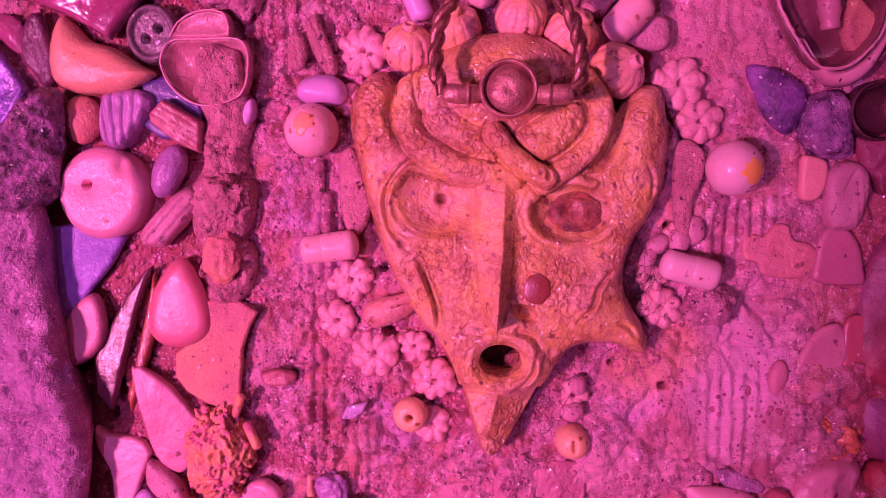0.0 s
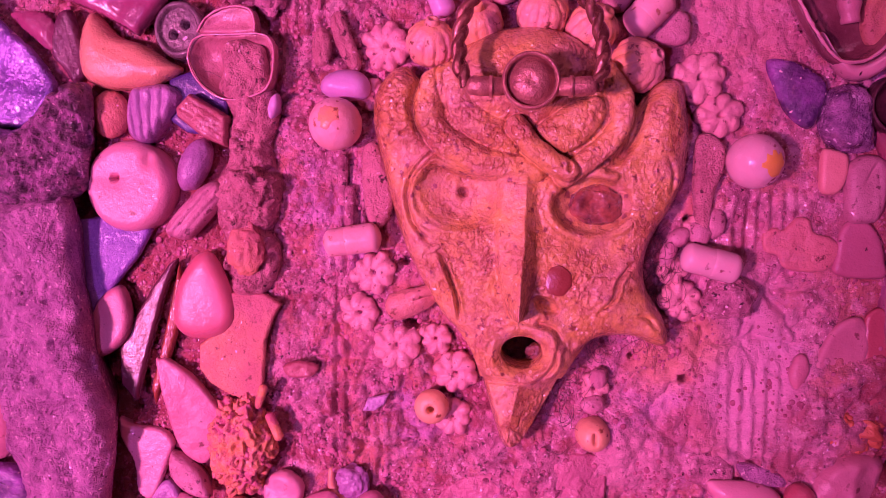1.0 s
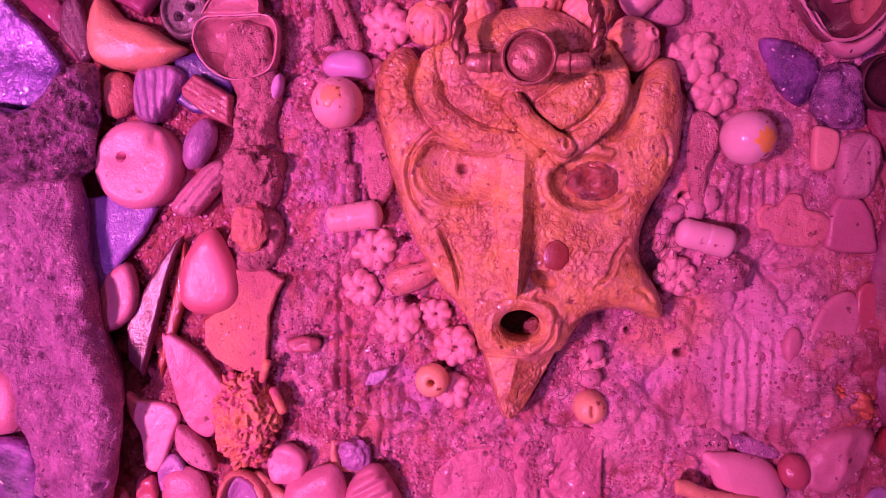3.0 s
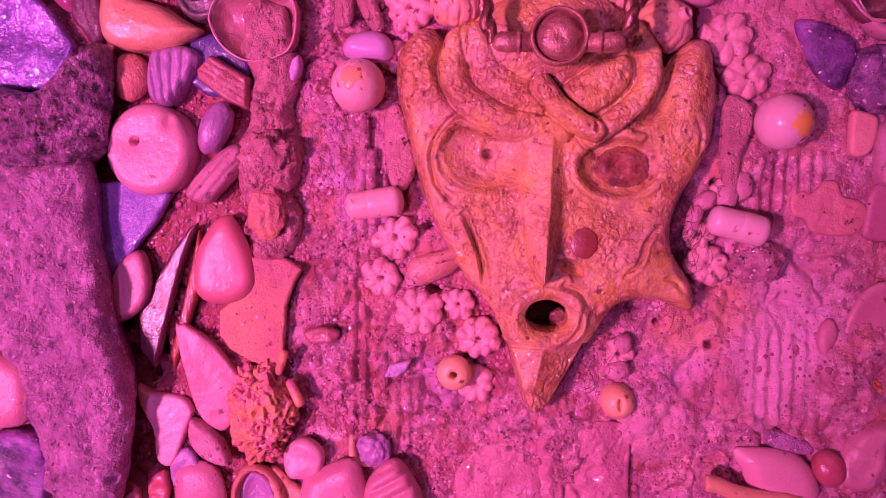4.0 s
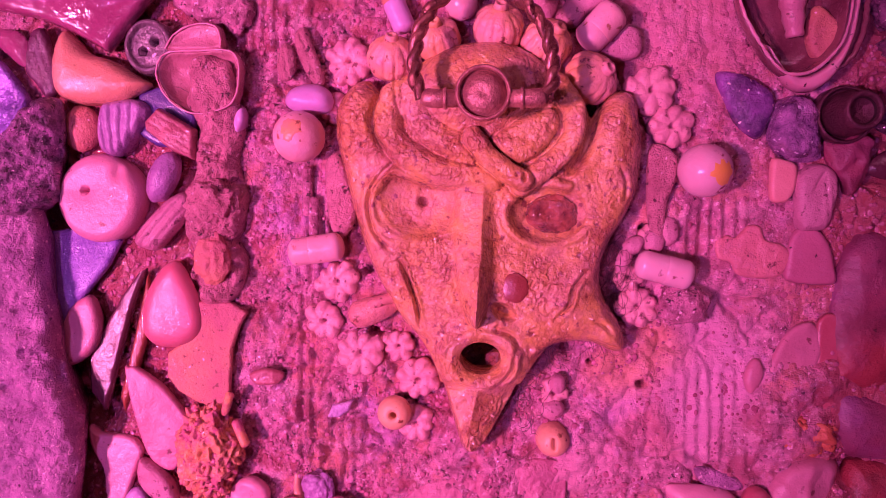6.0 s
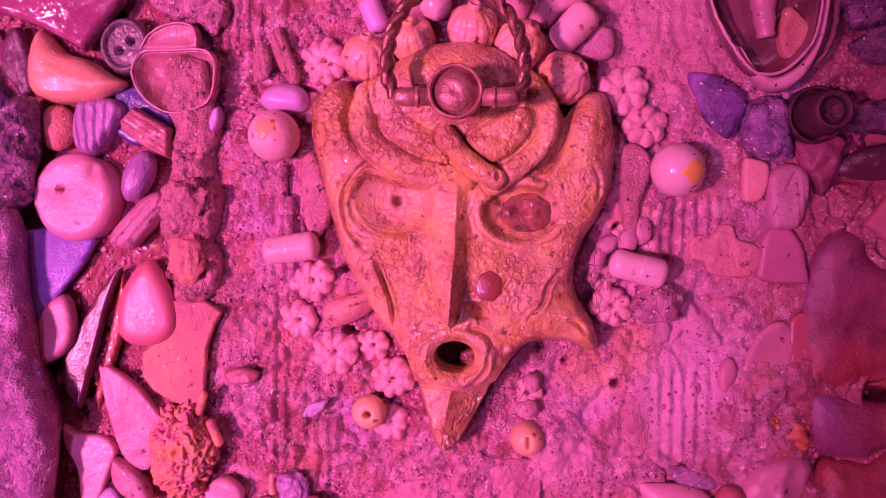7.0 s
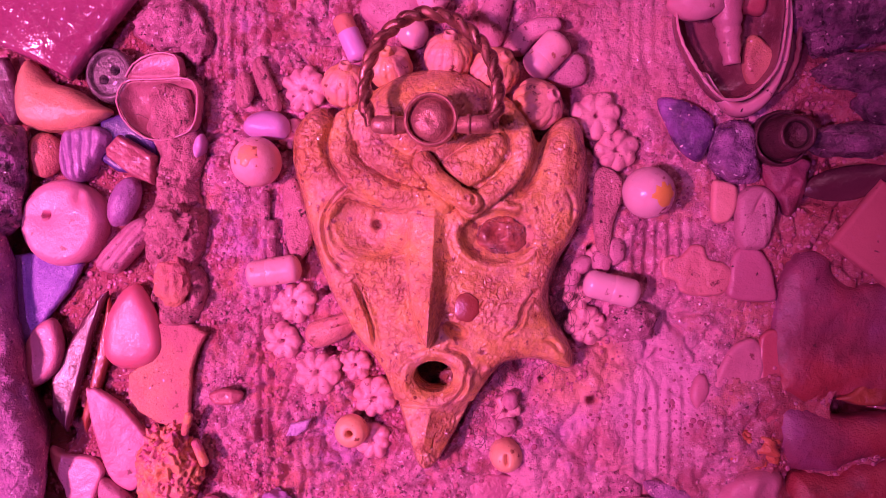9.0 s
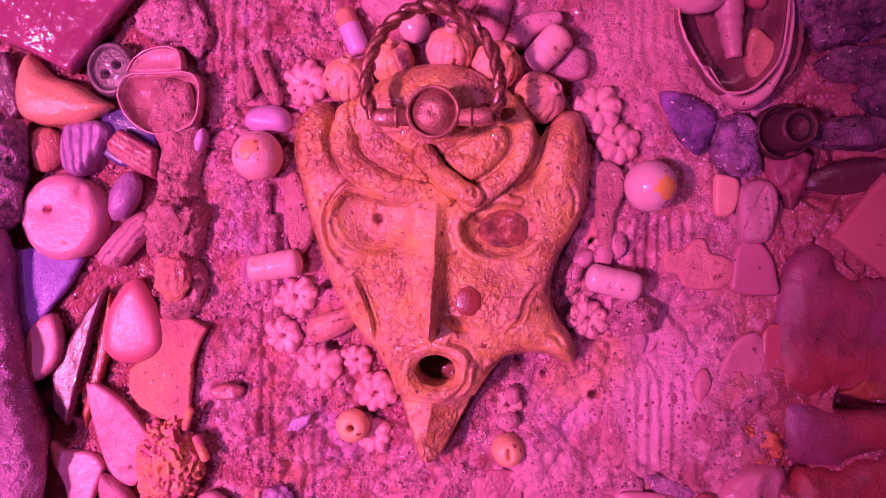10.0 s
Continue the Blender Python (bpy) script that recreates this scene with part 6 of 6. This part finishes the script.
rock("amethyst_lump", [(64.4, 27.8), (66.9, 29.9), (70.6, 30.0), (72.6, 26.9), (73.8, 20.4), (72.4, 17.9), (67.1, 18.3), (63.8, 21.9)], 3.0, AMETHYST, "dark crystalline violet stone", 44, 2.4, 1.0, 0.35)
slab("red_tab", [(64.6, 17.9), (65.6, 18.6), (68.5, 17.9), (69.5, 16.5), (69.2, 13.0), (68.0, 10.6), (66.0, 10.0), (64.6, 10.9), (64.4, 14.1)], 2.2, mat("salmon_tab", (0.80, 0.37, 0.36), (0.70, 0.28, 0.28), 140, 0.4, 0.1, 1000, coat=0.6, coat_rough=0.08, dust=0.2, wet=0.3, wet_size=1100), "small salmon-red rounded tab", "tab", 0.9, rough=0.08, seed=61, res=0.3)


def fan_shell():
    def height(X, Y, d):
        rib = np.abs(np.sin((X + 0.12 * Y) * math.pi / 1.25)) * np.clip((X - 0.2) / 1.2, 0, 1) * np.clip((5.0 - Y) / 4, 0, 1)
        scar = np.exp(-((X - 0.5 * Y + 1.4) / 0.3) ** 2 - ((Y - 2.6) / 1.6) ** 2)
        return 0.6 + 1.9 * edge(d, 1.6) + 0.5 * edge(d, 4) + 0.22 * rib - 0.6 * scar + 0.15 * fbm(X, Y, 3, 3, 62)
    relief("fan_shell", [(69.3, 15.1), (71.4, 17.1), (74.0, 17.5), (76.2, 16.2), (77.1, 13.5), (76.6, 10.2), (75.3, 5.8), (73.0, 4.8), (69.9, 5.3), (69.1, 10.8)], height, PALE, 0.25, label="mauve shell piece with fine ribs", category="shell")


fan_shell()
slab("round_tab", [(68.4, -4.6), (68.2, -1.0), (68.5, 2.4), (69.6, 4.9), (71.8, 5.9), (74.2, 4.9), (76.1, 2.0), (77.0, -1.6), (76.8, -5.2)], 1.6, mat("dusky_stone", (0.54, 0.18, 0.28), (0.42, 0.12, 0.20), 120, 0.4, 0.1, 1000, speck=0.4, dust=0.7, coat=0.4, wet=0.2), "dull red tongue-shaped stone", "stone", 0.9, seed=63, rough=0.06)
slab("red_leaf", [(55.1, 2.6), (57.3, 3.9), (58.9, 3.6), (61.0, 5.8), (63.4, 5.5), (64.3, 3.1), (67.4, 2.2), (69.0, 0.3), (67.5, -3.6), (63.3, -4.4), (59.2, -3.6), (57.9, -1.4), (55.6, -0.6)], 1.4, mat("salmon_clay", (0.72, 0.29, 0.29), (0.54, 0.17, 0.22), 140, 0.4, 0.2, 1000, speck=0.7, speck_color=(0.2, 0.05, 0.07), coat=0.6, dust=0.7, wet=0.3), "flat red lobed leaf of clay", "leaf", 0.8, rough=0.4, seed=64, res=0.35)
slab("leaf_chip", [(65.5, -22.8), (67.2, -17.0), (69.9, -13.4), (73.8, -12.7), (75.5, -16.7), (73.9, -22.4), (69.0, -28.7)], 1.7, PINK, "flat pink shell chip half buried in plaster", "shell chip", 1.0, rough=0.3, seed=65)
slab("red_flake", [(74.5, -12.2), (78.6, -12.6), (78.0, -30.3), (69.9, -32.0), (69.6, -28.9), (74.0, -22.8)], 1.1, RED_STONE, "thin dull red flake of paint", "flake", 0.6, rough=0.2, seed=66)
slab("pink_pebble", [(60.8, -23.7), (62.2, -19.9), (64.0, -20.1), (64.5, -23.4), (62.3, -26.6)], 1.6, PINK, "small long pink pebble", "pebble", 1.0, 0.3, seed=67)

# these sit deep in the plaster
for ob in list(scene.objects):
    if ob.parent is None and ob.name.split(".")[0] in DEEP:
        ob.location.y += DEEP[ob.name.split(".")[0]] * MM

# ---- round the mask: beads, capsules, flower beads ----
painted_ball(51.5, 15.9, 4.95, 4.6, "round white bead with a yellow dab of paint", (0.42, -0.15, 0.85), 29, YELLOW)
painted_ball(-24.7, 21.9, 4.95, 4.3, "round white bead with worn orange and brown stains", (-0.12, 0.22, 0.9), 27, ORANGE_WEAR, "worn orange stain")
capsule(*[(39.5, -1.3)][0], *[(50.4, -4.0)][0], 2.75, 3.2, "pale pink capsule of two fitted halves", WHITE_BEAD, WHITE_BEAD, 0.6)
capsule(*[(-27.2, -0.6)][0], *[(-16.2, 1.1)][0], 2.7, 2.8, "dusty pale pink capsule", WORN_BEAD, WORN_BEAD, 0.5)
slab("lilac_pebble", [(-28.2, 29.3), (-27.1, 31.2), (-24.3, 32.3), (-21.2, 32.1), (-19.2, 30.7), (-18.6, 28.7), (-19.6, 26.9), (-22.8, 26.5), (-26.0, 27.0), (-27.7, 28.0)], 3.0, LILAC, "smooth lilac pebble set in plaster", "pebble", 1.4, 1.2, rough=0.04, seed=71, res=0.3)
slab("bark_chip", [(-30.0, 37.4), (-28.6, 40.3), (-26.7, 39.3), (-26.2, 35.6), (-27.4, 33.2), (-29.5, 33.6)], 2.0, RIDGE, "reddish ridged bark chip", "bark chip", 1.2, rough=0.3, ribs=(8, 1.3, 0.35), seed=73, res=0.3)
slab("bark_chip", [(-26.5, 41.6), (-24.4, 43.4), (-23.0, 40.5), (-20.4, 33.3), (-22.4, 32.3), (-25.2, 36.4)], 2.0, RIDGE, "long reddish bark strip", "bark chip", 1.0, rough=0.3, ribs=(20, 1.3, 0.35), seed=74, res=0.3)
bead(-6.2, -31.6, 3.35, 0.75, 2.2, "small orange bead with a round hole", ORANGE_BEAD)
bead(24.8, -36.3, 3.4, 0.6, 2.2, "small orange bead with a slot", ORANGE_BEAD, slot=True)
slab("crystal_chip", [(-19.8, -33.2), (-18.8, -30.7), (-14.4, -29.5), (-15.3, -31.7), (-17.7, -33.4)], 2.0, CRYSTAL, "glittering pale violet crystal chip", "crystal", 0.5, rough=0.4, seed=76, sharp=True, res=0.25)
for k, (uv, R, pet) in enumerate((
        ((-18.0, -6.1), 4.6, 8), ((-20.6, -14.1), 4.3, 7), ((-13.3, -20.0), 4.7, 8), ((-1.7, -25.4), 4.4, 8),
        ((-15.6, 36.8), 5.2, 9), ((-18.2, 27.5), 3.4, 7), ((-5.8, -18.7), 3.4, 7),
        ((42.0, 31.2), 5.0, 7), ((45.9, 24.3), 4.4, 7), ((40.5, -9.8), 4.4, 8), ((38.4, -4.3), 3.0, 7), ((42.8, 3.4), 3.0, 6),
        ((24.7, -27.3), 2.8, 6), ((-2.3, -34.1), 4.0, 8))):
    rosette("flower_bead", *uv, R, "pale pink flower-shaped bead, dusty, with a small hole", pet, 0.5, 1.4, k + 3, tilt=(0.05 * math.sin(k * 2.1), 0.06 * math.cos(k * 1.7)), wear=0.08 if k in (1, 3, 5, 6, 8, 9, 13) else 0.0, base={7: 0.9, 8: 0.5, 4: 0.4}.get(k, -0.4 if k in (1, 5, 6, 13) else 0.2))
for (u, v), (a, b, c), tz in (([(39.4, 1.8)][0], (2.4, 1.7, 1.8), 35), ([(43.2, 2.7)][0], (2.2, 2.4, 1.8), 0), ([(37.7, -1.0)][0], (1.5, 2.6, 1.5), -20), ([(45.9, 4.6)][0], (2.0, 2.8, 1.6), 0), ([(24.6, -30.4)][0], (2.3, 1.9, 1.6), 10), ([(25.5, -25.3)][0], (1.7, 2.0, 1.5), 0)):
    lump("pale_bud", u, v, (a, b, c), PALE, "pale pink bud-shaped bead", "bead", 0.2, 0.1, int(u), turn=(0, 0, tz), group="bud beads")
slab("pale_strip", [(41.7, 19.6), (44.3, 21.0), (47.2, 18.4), (47.0, 14.0), (45.5, 9.8), (45.0, 4.1), (42.8, 2.8), (41.5, 10.3)], 2.8, RIDGE, "pale dusty strip of shell beside the mask", "shell", 1.4, rough=0.4, seed=81)
slab("pale_strip", [(-20.2, 17.0), (-17.6, 19.0), (-15.4, 13.7), (-14.2, 7.1), (-16.2, 2.8), (-19.0, 4.0), (-20.1, 10.4)], 2.2, RIDGE, "pale dusty strip of shell beside the mask", "shell", 1.2, rough=0.5, seed=82)
lump("mauve_lump", 48.8, -9.2, (5.0, 3.6, 3.0), PLASTER, "knobbly mauve lump of mortar", "mortar", 0.25, 0.3, 21)
slab("brown_flake", [(-35.7, -25.1), (-32.6, -23.7), (-28.7, -24.5), (-29.7, -26.7), (-34.1, -27.1)], 2.0, RED_WOOD, "small brown bark flake", "flake", 0.6, rough=0.3, seed=83, res=0.35)
for (u, v), L in (([(-22.8, 6.6)][0], 4.0), ([(-24.1, 11.6)][0], 5.0)):
    link("plaster_stick", *rod((0, -L, 0.3), (0, L, 0.3), 1.0, 10), PLASTER, (u, v, 0), label="thin pale stick pressed upright into plaster", category="stick", group="sticks")

# ---- crown of seed pods ----
pod(-7.1, 36.8, 4.6, "pinkish ribbed seed pod with an orange stub", 3, tip=(0.1, 0.75, 0.65))
pod(1.8, 40.2, 4.4, "orange ribbed seed pod", 5, tip=(-0.1, 0.6, 0.8))
pod(13.1, 42.4, 4.8, "orange ribbed seed pod with a pointed tip", 7, tip=(0.1, 0.7, 0.7))
pod(22.1, 39.3, 4.7, "pink and orange ribbed seed pod", 9, tip=(0.5, 0.5, 0.7))
pod(30.4, 33.0, 4.9, "dull ribbed seed pod with a dusty end", 11, tip=(0.6, 0.25, 0.75))
link("round_bead", *ball(3.1, 3.1, 3.1, 0.02, 2, 2, 4), WHITE_BEAD, (6.1, 47.1, 2.4), label="round white bead between seed pods", category="bead", group="round beads")
link("round_bead", *ball(3.4, 3.4, 3.4, 0.02, 4, 2, 4), WHITE_BEAD, (10.0, 54.3, 2.6), label="round white bead between seed pods", category="bead", group="round beads")
capsule(*[(-8.3, 51.0)][0], *[(-4.3, 41.8)][0], 2.1, 2.6, "slim capsule, half red-brown and half lilac", TERRACOTTA, LILAC, 0.45)
capsule(*[(28.8, 38.9)][0], *[(35.4, 45.9)][0], 3.1, 3.6, "pale pink capsule with an orange patch", WORN_BEAD, WORN_BEAD, 0.5)
slab("pale_block", [(23.4, 43.9), (27.8, 49.3), (33.9, 50.1), (35.0, 47.7), (30.4, 45.6), (27.5, 42.6)], 3.4, PALE, "pale rough block of biscuit", "block", 0.9, rough=0.3, seed=91)
slab("shell_finger", [(19.0, 48.5), (21.2, 56.6), (25.6, 56.5), (24.9, 50.0), (23.4, 44.8), (21.3, 44.8)], 3.4, PALE, "pale long shell finger", "shell", 1.6, 0.5, rough=0.2, seed=92)
slab("pale_shell", [(-4.6, 52.7), (0.1, 58.3), (7.5, 58.2), (7.9, 51.4), (2.8, 47.7), (-1.7, 48.6)], 3.0, PALE, "broad pale pink shell behind the seed pods", "shell", 1.4, 0.5, rough=0.2, seed=93)
slab("pale_wedge", [(31.0, 38.8), (36.9, 43.1), (39.8, 41.6), (39.5, 37.4), (34.7, 36.6)], 2.6, PALE, "pale wedge of biscuit", "block", 0.9, rough=0.3, seed=94)
lump("mortar_lump", -43.0, 49.5, (6.5, 5.5, 3.0), PLASTER, "rough pink lump of mortar beside glass", "mortar", 0.25, 0.25, 31)
lump("mortar_lump", -37.8, 46.0, (3.0, 4.0, 2.4), PLASTER, "small rough pink lump of mortar", "mortar", 0.25, 0.3, 33)
link("mouth_bead", *ball(1.5, 1.7, 1.3, 0.3, 6, 2, 4), EYE_GLASS, (13.0, -20.6, 1.2), label="small glossy red bead deep in the mouth", category="bead")


# ---- grit and fibres ----
def scatter():
    rng = random.Random(11)
    ico = bmesh.new()
    bmesh.ops.create_icosphere(ico, subdivisions=1, radius=1)
    base = [v.co.copy() for v in ico.verts]
    tris = [tuple(v.index for v in f.verts) for f in ico.faces]
    ico.free()
    verts, faces = [], []
    for _ in range(14000):
        u, v = rng.uniform(-100, 112), rng.uniform(-62, 72)
        if u + 0.25 * v > 28 and rng.random() < 0.4:
            continue
        r = 0.11 + 0.34 * rng.random() ** 3
        h = wall_height(u, v)
        n = len(verts)
        for p in base:
            verts.append((u + r * p.x * rng.uniform(0.7, 1.2), v + r * p.y * rng.uniform(0.7, 1.2), h + 0.1 * r + r * p.z * rng.uniform(0.6, 1.1)))
        faces += [tuple(i + n for i in t) for t in tris]
    for _ in range(1100):
        u, v = rng.uniform(-100, 112), rng.uniform(-62, 72)
        if noise.noise(Vector((u * 0.07, v * 0.07, 9.0))) + 0.2 < rng.random() * 0.7:
            continue
        if u > 42 and rng.random() < 0.6:
            continue
        r = rng.uniform(0.25, 0.6)
        h = wall_height(u, v)
        n = len(verts)
        for p in base:
            g = rng.uniform(0.65, 1.25)
            verts.append((u + r * p.x * g, v + r * p.y * g, h + 0.05 * r + 0.7 * r * p.z * g))
        faces += [tuple(i + n for i in t) for t in tris]
    link("grit", verts, faces, GRIT, kind="stuff", label="fine sandy grit stuck all over the plaster", category="grit", smooth=False)


def droplets():
    """Tiny wet beads of varnish added to make glints under the lamps, thicker in some places."""
    rng = random.Random(23)
    ico = bmesh.new()
    bmesh.ops.create_icosphere(ico, subdivisions=2, radius=1)
    base = [v.co.copy() for v in ico.verts]
    tris = [tuple(v.index for v in f.verts) for f in ico.faces]
    ico.free()
    verts, faces = [], []
    while len(verts) < 9500 * len(base):
        u, v = rng.uniform(-100, 112), rng.uniform(-62, 72)
        if noise.noise(Vector((u * 0.09, v * 0.09, 3.0))) + 0.25 < rng.random() * 0.6:
            continue
        if 28 < u + 0.25 * v and u < 76 and rng.random() < 0.6:
            continue
        r = 0.22 + 0.42 * rng.random() ** 2
        h = wall_height(u, v)
        n = len(verts)
        sx, sy = r * rng.uniform(0.7, 1.2), r * rng.uniform(0.7, 1.2)
        verts += [(u + sx * p.x, v + sy * p.y, h + 0.08 * r + r * p.z * 0.42) for p in base]
        faces += [tuple(i + n for i in t) for t in tris]
    link("droplets", verts, faces, VARNISH, kind="stuff", label="tiny glossy varnish droplets sparkling on the plaster", category="droplets")


def fibres():
    rng = random.Random(5)
    verts, faces = [], []
    for u0, v0, n_, spread in ((*[(34.4, -5.9)][0], 70, 5.0), (*[(34.3, 0.7)][0], 40, 3.0), (*[(33.6, -10.5)][0], 40, 3.0), (*[(20.7, -28.6)][0], 30, 5.0), (*[(-41.0, 24.8)][0], 45, 4.0), (*[(-41.0, 13.3)][0], 25, 4.0), (*[(37.0, -3.3)][0], 16, 3.0), (*[(25.0, -18.6)][0], 26, 3.0)):
        for _ in range(n_):
            p = np.array([u0 + rng.gauss(0, spread * 0.5), v0 + rng.gauss(0, spread), rng.uniform(0.6, 2.6)])
            w, curl = rng.uniform(0, 6.28), rng.uniform(-0.6, 0.6)
            pts = [p]
            for k in range(7):
                w += curl + rng.uniform(-0.3, 0.3)
                pts.append(pts[-1] + np.array([0.55 * math.cos(w), 0.75 * math.sin(w), rng.uniform(-0.2, 0.2)]))
            vv, ff = swept(pts, 0.04, 4, False)
            n = len(verts)
            verts += vv
            faces += [tuple(i + n for i in f) for f in ff]
    link("fibres", verts, faces, THREAD, kind="stuff", label="dark dusty fibres and hairs along the mask", category="fibre")


GRIT = mat("grit", (0.70, 0.30, 0.44), (0.22, 0.055, 0.11), 700, 0.3, 0.0, 1500, coat=0.7, coat_rough=0.12, dust=0, contrast=0.16)
VARNISH = mat("varnish", (0.62, 0.22, 0.34), (0.30, 0.075, 0.14), 420, 0.08, 0.0, 1500, coat=1.0, coat_rough=0.05, dust=0, ior=1.7, speck=0.5, contrast=0.18)
scatter()
droplets()
fibres()
